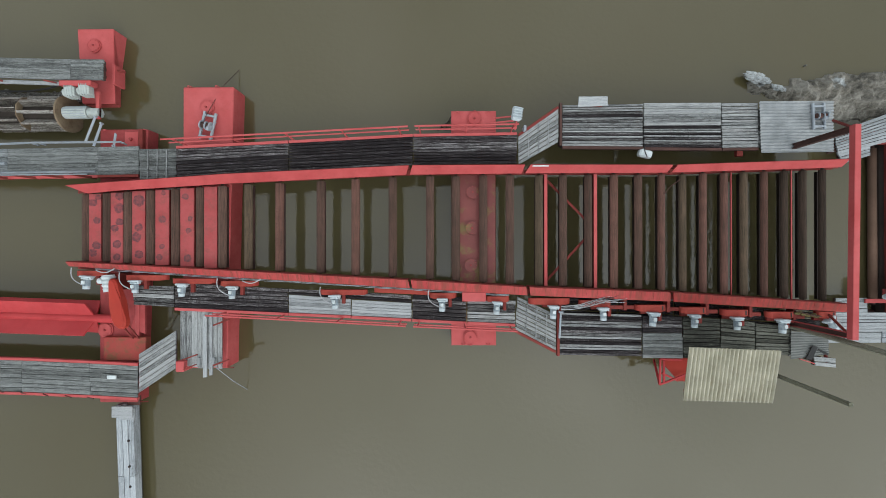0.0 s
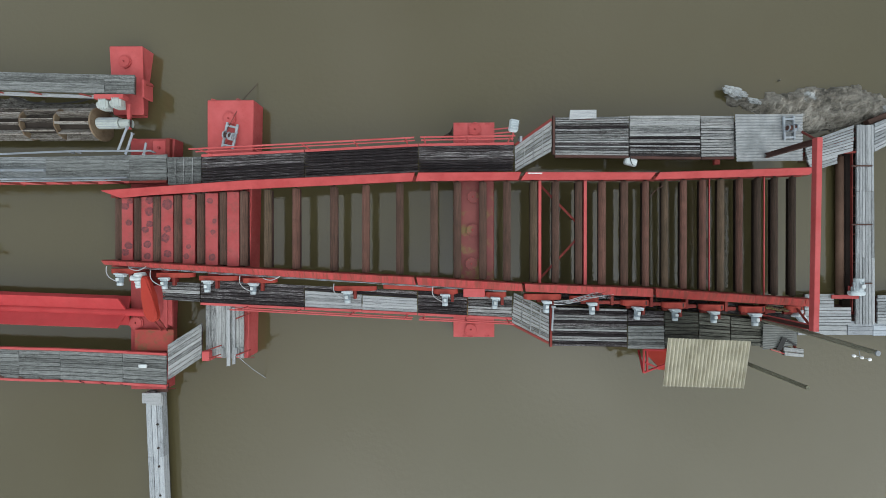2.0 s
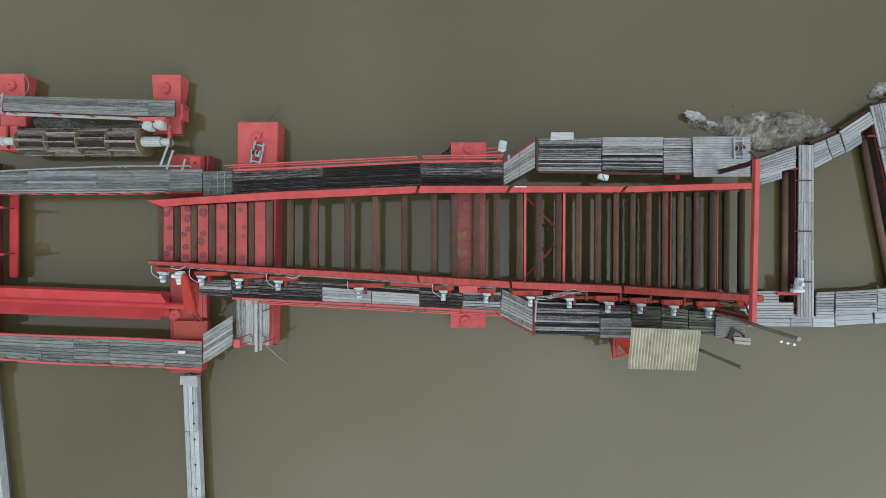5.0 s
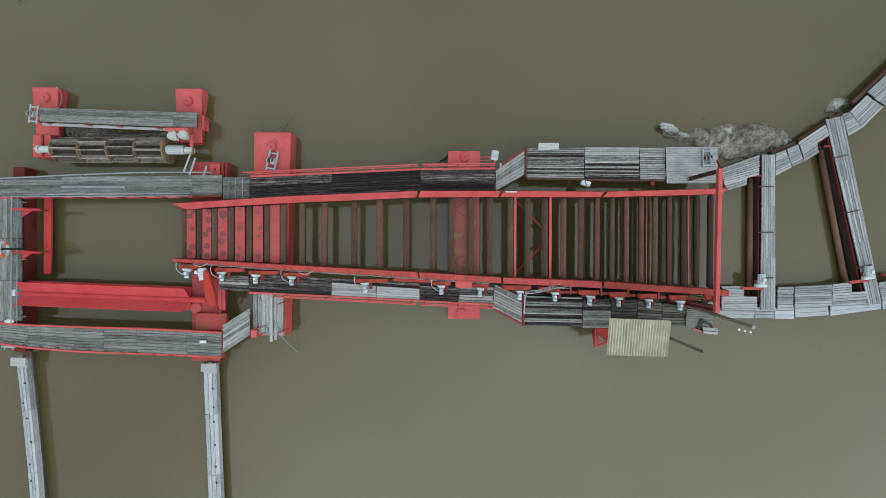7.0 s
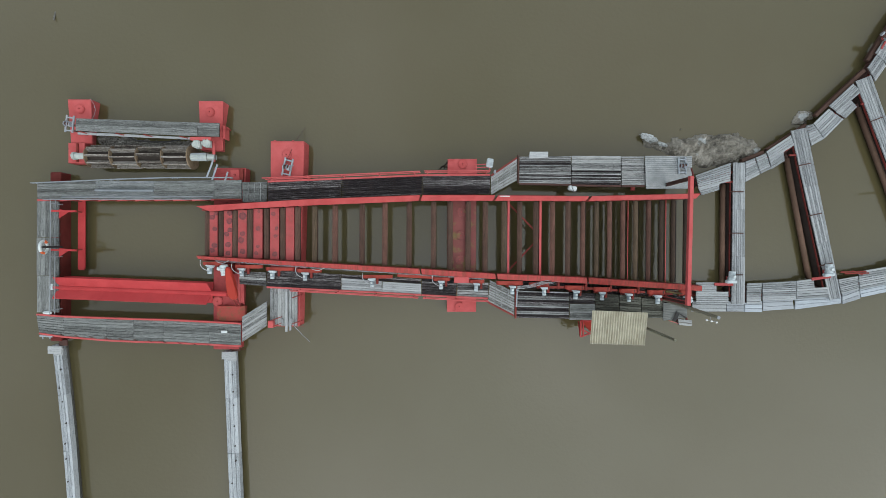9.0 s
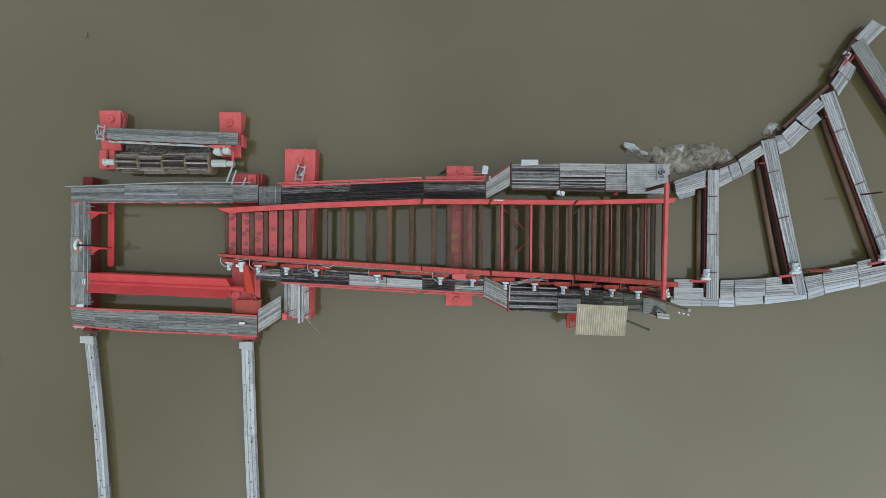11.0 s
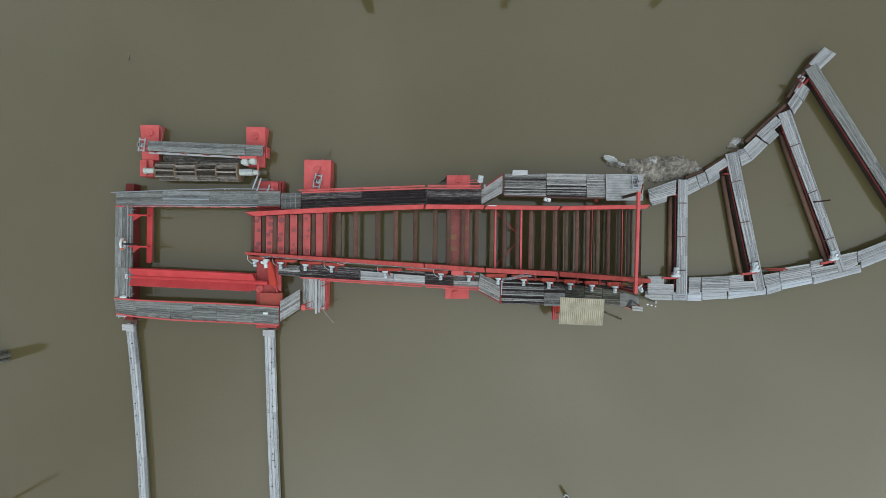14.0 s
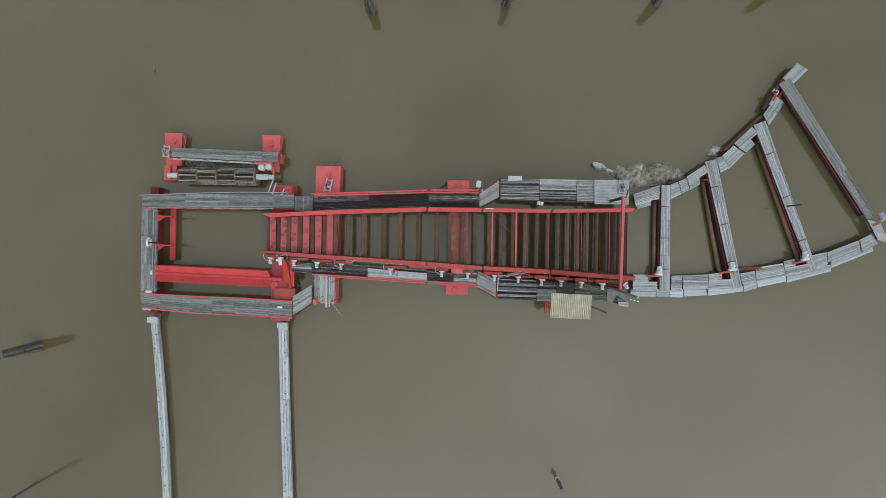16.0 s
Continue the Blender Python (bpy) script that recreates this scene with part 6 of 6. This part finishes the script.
debris("debris_raft", [(-17.82, 5.60), (-16.9, 5.64), (-16.1, 5.58), (-15.35, 5.40), (-14.24, 5.34), (-13.22, 5.40), (-12.41, 5.48), (-12.36, 5.26), (-13.32, 5.04), (-14.64, 5.01), (-15.66, 5.00), (-17.58, 4.98)], 0.42, "matted wet bark caught between drum and gangway", 3, mat="bark")
debris("debris_raft", [(10.1, 5.90), (10.5, 5.72), (11.3, 5.42), (11.9, 5.68), (13.01, 5.81), (14.75, 5.94), (15.71, 5.61), (16.03, 5.15), (15.28, 4.68), (13.22, 4.36), (12.30, 4.50), (11.5, 5.0), (11.15, 5.20), (10.7, 5.30), (10.22, 5.42)], 0.4, "floating raft of matted bark and foam", 1, 60)
debris("debris_raft", [(17.80, 6.58), (18.23, 7.09), (18.67, 7.13), (18.79, 6.84), (18.46, 6.60)], 0.25, "small clump of bark stuck at the fence", 2, 30)

# ---- mooring booms in the south-west ----
def boom(line, width, label):
    for k, (a, b) in enumerate(zip(line, line[1:])):
        d = Vector((b[0] - a[0], b[1] - a[1])).normalized()
        s = Vector((-d.y, d.x)) * width / 2
        cx, cy = (a[0] + b[0]) / 2, (a[1] + b[1]) / 2
        t = thing("boom_section", (cx, cy, 0.2), label, "boom", "floating booms")
        for f0, f1 in ((-1, -0.36), (-0.30, 0.30), (0.36, 1)):
            q = [(a[0] + s.x * f0, a[1] + s.y * f0), (b[0] + s.x * f0, b[1] + s.y * f0), (b[0] + s.x * f1, b[1] + s.y * f1), (a[0] + s.x * f1, a[1] + s.y * f1)]
            plank(q, 0.5, 0.3, M["wood_boom"], t, name="beam", ragged=0.02)
        part("float_log", rod(bmesh.new(), (a[0], a[1], 0.1), (b[0], b[1], 0.1), 0.2, 12), M["wood_log"], t, "half sunken float log")
        for f in (0.12, 0.5, 0.86):
            p = lerp2(a, b, f)
            off = s * RND.choice((-0.4, 0.0, 0.4))
            part("bolt", rod(bmesh.new(), (p[0] + off.x, p[1] + off.y, 0.49), (p[0] + off.x, p[1] + off.y, 0.53), 0.04, 8), M["near_black"], t, "dark bolt head")


boom([(-19.66, -4.91), (-19.38, -7.46), (-19.10, -10.33), (-18.87, -13.37), (-18.66, -16.82), (-18.50, -20.06), (-18.42, -23.30)], 0.42, "pale grey timber boom section afloat")
boom([(-10.92, -5.20), (-10.83, -7.6), (-10.72, -10.4), (-10.58, -13.4), (-10.42, -16.6), (-10.28, -19.8), (-10.16, -23.0)], 0.58, "pale grey timber boom section afloat")
for x, y in ((-19.64, -5.09), (-10.90, -5.33)):
    c = thing("landing_board", (x, y, 0.5), "pale grey board cap over the boom's head", "board", "boom landing boards")
    part("board", box_between(x - 0.36, x + 0.34, y - 0.26, y + 0.12, 0.56, 0.62, 0.01), M["wood_pale"], c)
    part("board", box_between(x - 0.12, x + 0.36, y - 0.36, y + 0.02, 0.50, 0.555, 0.01), M["wood_pale"], c)
    part("hinge", box_between(x + 0.1, x + 0.5, y + 0.12, y + 0.42, 0.4, 0.5, 0.01), M["rust_dark"], c, "dark rusty hinge")
frag = thing("broken_rail", (-19.87, -4.56, 0.7), "small grey broken rail piece at the frame corner", "rail")
part("bar", bar(bmesh.new(), (-20.18, -4.40, 0.84), (-19.56, -4.44, 0.84), 0.08, 0.06), M["grey_steel"], frag)
for x in (-20.03, -19.67):
    part("prong", bar(bmesh.new(), (x, -4.1, 0.84), (x, -4.55, 0.84), 0.05, 0.05), M["grey_steel"], frag)

# ---- sorting fan in the east ----
def cross_walk(a, b, width_a, width_b, label, mat, z=0.55, pieces=3, edge=True, ties=3):
    """A long plank walkway from a to b, in two or three lengths, with a red side beam and dark ties."""
    d = Vector((b[0] - a[0], b[1] - a[1])).normalized()
    s = Vector((-d.y, d.x))
    for k in range(pieces):
        f0, f1 = k / pieces, (k + 1) / pieces
        p, q = lerp2(a, b, f0), lerp2(a, b, f1)
        w0, w1 = width_a + (width_b - width_a) * f0, width_a + (width_b - width_a) * f1
        deck([(p[0] + s.x * w0 / 2, p[1] + s.y * w0 / 2), (q[0] + s.x * w1 / 2, q[1] + s.y * w1 / 2), (q[0] - s.x * w1 / 2, q[1] - s.y * w1 / 2), (p[0] - s.x * w0 / 2, p[1] - s.y * w0 / 2)],
             z + 0.012, 6, M[mat], label, FAN, gap=0.013, ragged=0.012)
    t = thing("walkway_beam", (*lerp2(a, b, 0.5), z - 0.2), "dark red steel beam along the cross walkway", "beam", "fan beams")
    w = (width_a + width_b) / 4 + 0.09
    side = s
    p, q = (a[0] + side.x * w, a[1] + side.y * w), (b[0] + side.x * w, b[1] + side.y * w)
    part("beam", bar(bmesh.new(), (*lerp2(p, q, 0.06), z - 0.08), (*lerp2(p, q, 0.94), z - 0.08), 0.03 if ties else 0.05, 0.09), M["oxide_red"], t)
    for k in range(ties):
        f = (k + 0.7) / (ties + 0.4)
        c = lerp2(a, b, f)
        part("tie", bar(bmesh.new(), (c[0] + side.x * (w + 0.1), c[1] + side.y * (w + 0.1), z + 0.03), (c[0] - side.x * 0.22, c[1] - side.y * 0.22, z + 0.03), 0.05, 0.03), M["rust_dark"], t, "dark steel tie bar")
    fl = thing("float_pipe", (*lerp2(a, b, 0.5), 0.1), "float pipe under the walkway, near-black for the gap's shade", "pipe", "fan floats")
    # pipe moved aside and near-black, painting the shade of the gap beside it
    o = s * (0.12 if ties else 0.0)
    part("pipe", rod(bmesh.new(), (*(Vector(lerp2(a, b, 0.03)) + o), 0.0), (*(Vector(lerp2(a, b, 0.97)) + o), 0.0), 0.33, 18), M["near_black"], fl)


cross_walk((14.74, -2.67), (14.72, 4.44), 0.68, 0.60, "long silver-grey plank cross walkway", "wood_fan")
cross_walk((19.65, -2.39), (17.70, 6.14), 0.58, 0.78, "slanting silver-grey plank cross walkway", "wood_fan")
cross_walk((24.71, -1.13), (20.92, 8.71), 0.48, 0.82, "long slanting grey plank cross walkway", "wood_fan")
cross_walk((28.53, 2.49), (22.52, 11.55), 0.62, 0.80, "outermost lichened plank cross walkway", "wood_lichen", ties=0)
for a, b in (((14.14, -1.64), (14.12, 3.37)), ((18.58, -1.42), (17.36, 4.73)), ((23.96, -0.55), (20.97, 7.34))):
    t = thing("roller_pipe", (*lerp2(a, b, 0.5), 0.7), "long brown steel pipe roller beside the cross walkway", "pipe", "fan pipes")
    part("pipe", rod(bmesh.new(), (*a, 0.20), (*b, 0.20), 0.125, 24), M["pipe_brown"], t, smooth=True)
    for p in (a, b):
        d = (Vector(b) - Vector(a)).normalized() * (0.1 if p is b else -0.1)
        part("journal", rod(bmesh.new(), (*p, 0.20), (p[0] + d.x * 2, p[1] + d.y * 2, 0.20), 0.07, 10), M["rust_dark"], t)
    part("end_bracket", bar(bmesh.new(), (b[0] - 0.1, b[1] + 0.1, 0.5), (b[0] + 0.5, b[1] + 0.12, 0.5), 0.08, 0.08), M["dull_red"], t)

FAN_DECKS = [
    ([(12.53, 3.79), (14.28, 4.42), (14.26, 3.50), (12.67, 3.10)], 5, 0.60), ([(12.67, 3.10), (13.71, 3.37), (13.71, 3.06), (12.82, 2.79)], 2, 0.60),
    ([(15.04, 4.49), (15.51, 4.68), (15.79, 3.87), (15.05, 3.47)], 5, 0.55), ([(15.55, 4.69), (16.07, 4.92), (16.34, 4.15), (15.82, 3.89)], 5, 0.55),
    ([(16.10, 5.01), (17.31, 5.82), (17.52, 5.35), (16.27, 4.55)], 3, 0.55), ([(16.27, 4.55), (16.95, 5.01), (17.03, 4.55), (16.36, 4.12)], 2, 0.55),
    ([(18.09, 6.32), (18.45, 6.41), (19.01, 5.67), (18.38, 5.31)], 5, 0.53), ([(18.47, 6.44), (19.22, 7.17), (19.97, 6.65), (19.03, 5.69)], 5, 0.53),
    ([(19.25, 7.33), (20.44, 8.44), (20.83, 8.02), (19.64, 6.98)], 4, 0.55), ([(19.64, 6.98), (20.35, 7.59), (20.65, 7.28), (20.06, 6.69)], 2, 0.55),
    ([(21.17, 9.26), (21.68, 10.00), (22.09, 9.36), (21.56, 8.57)], 5, 0.54), ([(21.50, 9.98), (21.88, 10.59), (22.50, 10.11), (22.13, 9.37)], 5, 0.58),
    ([(22.42, 11.72), (23.36, 12.76), (24.10, 12.34), (23.12, 11.36)], 5, 0.56),
    ([(12.62, -1.60), (13.64, -1.59), (13.64, -2.07), (12.62, -2.06)], 3, 0.55), ([(12.62, -2.07), (14.24, -2.07), (14.26, -2.69), (12.62, -2.71)], 4, 0.55),
    ([(15.19, -1.64), (15.94, -1.61), (15.91, -2.67), (15.19, -2.66)], 6, 0.54), ([(15.97, -1.61), (17.66, -1.50), (17.66, -2.46), (15.98, -2.47)], 6, 0.57),
    ([(17.69, -1.50), (18.57, -1.39), (18.59, -1.83), (17.69, -1.90)], 3, 0.56), ([(17.69, -1.91), (19.32, -1.80), (19.34, -2.29), (17.69, -2.43)], 3, 0.56),
    ([(19.80, -1.42), (20.80, -1.24), (20.86, -1.90), (19.98, -2.15)], 5, 0.54), ([(20.81, -1.01), (22.67, -0.69), (22.82, -1.53), (20.88, -1.92)], 5, 0.56),
    ([(22.70, -0.56), (23.47, -0.37), (23.52, -0.82), (22.76, -1.00)], 3, 0.56), ([(22.76, -1.01), (24.38, -0.69), (24.45, -1.18), (22.84, -1.53)], 3, 0.56),
    ([(24.61, -0.12), (25.59, 0.10), (25.68, -0.69), (24.98, -1.06)], 5, 0.54), ([(25.62, 0.08), (27.73, 0.93), (27.83, 0.33), (25.69, -0.58)], 5, 0.56),
    ([(27.77, 0.94), (28.54, 1.34), (29.04, 0.73), (28.01, 0.12)], 5, 0.55), ([(28.26, 2.32), (29.14, 2.11), (29.73, 0.73), (28.98, 1.00)], 5, 0.58),
]
for k, (q, n, z) in enumerate(FAN_DECKS):
    deck(q, z, round(n * 1.5), M["wood_fan"], "silver-grey plank panel of the curved fan walkway", FAN, gap=0.014, ragged=0.015)
LOWER = [
    [(12.57, -2.77), (14.26, -2.80), (14.28, -3.09), (12.50, -3.10)], [(14.29, -2.80), (15.18, -2.81), (15.20, -3.09), (14.31, -3.09)], [(15.21, -2.77), (16.10, -2.77), (16.10, -3.11), (15.22, -3.11)],
    [(16.14, -2.63), (17.66, -2.57), (17.70, -2.94), (16.14, -3.05)], [(17.76, -2.53), (20.12, -2.49), (20.14, -2.64), (17.78, -2.97)],
    [(20.16, -2.31), (21.02, -1.96), (21.08, -2.40), (20.18, -2.68)], [(21.07, -2.03), (23.00, -1.63), (23.03, -1.92), (21.11, -2.34)],
    [(23.06, -1.63), (26.00, -0.95), (26.08, -1.18), (23.10, -2.00)], [(26.04, -0.63), (28.80, 0.50), (28.88, 0.22), (26.08, -0.95)],
]
for k, q in enumerate(LOWER):
    q = [(q[0][0], q[0][1] + 0.22), (q[1][0], q[1][1] + 0.22), q[2], q[3]]
    deck(q, 0.36, 3, M["wood_fan"] if k == 0 else M["wood_blue"] if k in (2, 4, 6) else M["wood_ledge"], "narrow lower ledge of pale boards outside the fan walkway", FAN, gap=0.01)
for line, lab in (([(12.62, -2.24), (15.11, -2.29), (17.70, -2.11), (19.95, -1.90), (22.84, -1.21), (25.72, -0.43), (28.71, 0.84)], "brown steel float pipe under the fan's south edge"),
                  ([(12.73, 3.46), (14.67, 4.04), (17.28, 5.16), (19.32, 6.54), (21.23, 8.55), (22.31, 10.55), (23.48, 12.03)], "brown steel float pipe under the fan's north edge")):
    for a, b in zip(line, line[1:]):
        t = thing("float_pipe", (*lerp2(a, b, 0.5), 0.1), lab, "pipe", "fan floats")
        part("pipe", rod(bmesh.new(), (*a, -0.1), (*b, -0.1), 0.27, 16), M["rust_dark"], t)
        part("frame_beam", bar(bmesh.new(), (*a, 0.32), (*b, 0.32), 0.12, 0.16), M["dull_red"], t)
for a, b in (((16.20, 5.10), (18.20, 6.38)), ((18.66, 6.86), (21.10, 9.18)), ((21.24, 9.66), (22.98, 12.42)), ((14.95, 4.56), (16.05, 5.00))):
    t = thing("fence_beam", (*lerp2(a, b, 0.5), 0.5), "brown steel beam along the fan's outer edge", "beam", "fan beams")
    part("beam", bar(bmesh.new(), (*a, 0.34), (*b, 0.34), 0.19, 0.22, 0.02), M["fence_brown"], t)
for x, y, ang, grow in ((14.24, -1.46, 0, 1), (19.11, -1.08, 8, 1), (23.96, -0.30, 14, 1), (21.88, 10.70, 60, 0.7), (29.09, 2.43, 30, 0.9)):
    d = thing("fan_motor", (x, y, 0.6), "light grey gear motor on a red base plate", "motor", "fan motors")
    m = pose(x, y, 0.6, 0, 0, ang) @ Matrix.Diagonal((grow, grow, grow, 1))
    bm = box(bmesh.new(), (0.95, 0.14, 0.06), m @ pose(-0.28, -0.22, 0.02), 0.01)
    box(bm, (0.34, 0.34, 0.04), m @ pose(0, 0, 0.02), 0.008)
    part("base_plate", bm, M["mid_red"], d, "red steel base plate")
    bm = box(bmesh.new(), (0.50, 0.16, 0.24), m @ pose(0, -0.08, 0.16), 0.04)
    box(bm, (0.30, 0.2, 0.22), m @ pose(0, 0.06, 0.17), 0.04)
    case = M["motor"] if grow == 1 else M["grey_steel"]
    part("gearbox", bm, case, d)
    bm = rod(bmesh.new(), m @ Vector((0, 0.0, 0.24)), m @ Vector((0.0, 0.38, 0.24)), 0.13 * grow, 14)
    for k in range(12):
        box(bm, (0.012, 0.26, 0.03), m @ pose(0, 0.2, 0.24) @ pose(0, 0, 0, 0, k * 30, 0) @ pose(0, 0, 0.14), 0)
    part("motor_body", bm, case if grow > 0.8 else M["rust_dark"], d)
    part("fan_cover", rod(bmesh.new(), m @ Vector((0, 0.34, 0.24)), m @ Vector((0, 0.44, 0.24)), 0.15 * grow, 14), case, d)
    part("terminal_box", box(bmesh.new(), (0.14, 0.13, 0.08), m @ pose(0, 0.18, 0.41), 0.01), M["white"] if grow == 1 else case, d)
pst = thing("post", (22.84, 3.14, 0.55), "dark upright post on the cross walkway", "post")
part("shaft", bar(bmesh.new(), (22.86, 3.14, 0.4), (22.86, 3.14, 1.75), 0.08, 0.08), M["rust_dark"], pst)
scrap = thing("scrap_bars", (20.69, -1.00, 0.58), "loose rust-red bars lying on the fan walkway", "scrap")
for a, b in (((19.85, -1.04, 0.60), (21.12, -1.00, 0.62)), ((20.06, -1.12, 0.60), (21.23, -1.08, 0.64)), ((20.38, -0.97, 0.65), (20.92, -1.16, 0.65))):
    part("bar", bar(bmesh.new(), a, b, 0.07, 0.05), M["dull_red"], scrap)

# ---- piles and stakes standing in the river ----
def pile_cluster(x, y, h, label, n=5, spread=0.28, lean=(0, 0)):
    t = thing("pile_cluster", (x, y, 0), label, "piles", "mooring piles")
    for k in range(n):
        a = k * 2 * math.pi / n + 0.4
        bx, by = x + spread * math.cos(a), y + spread * math.sin(a)
        hh = h + RND.uniform(-0.2, 0.2)
        p, q = (bx, by, -0.8), (x + spread * 0.55 * math.cos(a) + lean[0], y + spread * 0.55 * math.sin(a) + lean[1], hh)
        part("log", rod(bmesh.new(), (-(Vector(q) - Vector(p)).length / 2, 0, 0), ((Vector(q) - Vector(p)).length / 2, 0, 0), 0.16, 12, 0.13), M["wood_log"], t, at=along(p, q))
    part("band", bar(bmesh.new(), (x + lean[0] * 0.8 - 0.1, y + lean[1] * 0.8, h * 0.8), (x + lean[0] * 0.8 + 0.1, y + lean[1] * 0.8, h * 0.8), 0.1, 0.1), M["rust_dark"], t, "rusty binding bolt")


pile_cluster(-27.85, -7.20, 2.6, "grey cluster of bound timber piles in the river")
pile_cluster(-5.30, 16.12, 2.4, "grey cluster of bound timber piles in the river", 4)
pile_cluster(3.90, 16.75, 2.6, "grey cluster of bound timber piles in the river", 4)
pile_cluster(14.17, 17.00, 2.6, "grey cluster of bound timber piles in the river", 5, lean=(-0.1, -0.1))
pile_cluster(22.15, 17.98, 2.6, "grey cluster of bound timber piles in the river", 4)
for a, b, r, lab in (((-27.75, -16.55, -0.5), (-27.95, -16.80, 4.0), 0.10, "tall thin grey pole standing in the river"), ((7.87, -15.68, -0.5), (7.89, -15.78, 1.35), 0.13, "dark wooden stake with a pale collar in the river"),
                     ((-20.14, 12.15, -0.05), (-20.12, 11.62, 0.1), 0.04, "thin dark stick poking out of the river"), ((12.05, 6.20, -0.3), (12.04, 6.22, 0.12), 0.025, "dark snag poking out of the water")):
    t = thing("stake", (a[0], a[1], 0), lab, "stake", "river stakes")
    d = (Vector(b) - Vector(a)).length / 2
    part("shaft", rod(bmesh.new(), (-d, 0, 0), (d, 0, 0), r, 10, r * 0.85), M["wood_log"], t, at=along(a, b))
    if r > 0.12:
        part("collar", rod(bmesh.new(), (a[0], a[1], 0.02), (a[0] + 0.003, a[1] - 0.005, 0.14), r * 1.12, 12), M["white"], t)

for x, y, sx, sy in ((10.24, 5.76, 0.34, 0.16), (10.55, 5.66, 0.2, 0.1), (11.0, 5.40, 0.22, 0.09)):
    bm = bmesh.new()
    bmesh.ops.create_icosphere(bm, subdivisions=4, radius=1.0)
    for v in bm.verts:
        v.co *= 1 + 0.45 * noise.noise(v.co * 2.5 + Vector((x, y, 0))) + 0.35 * noise.noise(v.co * 7 + Vector((y, x, 3)))
        v.co = Vector((x + v.co.x * sx, y + v.co.y * sy - 0.25 * v.co.x * sx, 0.26 + v.co.z * 0.08))
    t = thing("foam_clump", (x, y, 0.1), "dirty white foam clump on the bark raft", "foam", "foam clumps")
    part("foam", bm, M["foam"], t, smooth=False)
t = thing("branch", (-0.2, 4.2, 0.0), "dark bare driftwood twigs caught at the pontoon", "branch")
for pts in ([(0.08, 4.42, 0.18), (-0.2, 4.25, 0.10), (-0.5, 4.02, -0.05)], [(0.08, 4.2, 0.15), (-0.12, 4.28, 0.16), (-0.34, 4.22, -0.04)], [(0.05, 4.52, 0.2), (-0.08, 4.3, 0.12), (-0.16, 4.02, -0.05)]):
    part("twig", tube(bmesh.new(), pts, 0.016), M["near_black"], t)
t = thing("rope", (-17.18, 6.67, 0.6), "pale rope slung beside the raft pontoon", "rope")
part("line", tube(bmesh.new(), [(-17.75, 7.39, 0.72), (-17.67, 7.17, 0.6), (-17.58, 6.87, 0.62), (-17.46, 6.57, 0.85), (-17.38, 6.26, 1.1)], 0.009), M["cable"], t)
for k in range(11):
    x = -19.0 + 0.73 * k
    y = -4.28 - (x + 19.0) * 0.065
    t = thing("deck_clip", (x, y, 0.9), "dark steel clip on the walkway's red edge strip", "clip", "deck clips")
    part("clip", bar(bmesh.new(), (x - 0.1, y - 0.02, 0.94), (x + 0.1, y - 0.09, 0.94), 0.05, 0.06), M["rust_dark"], t)
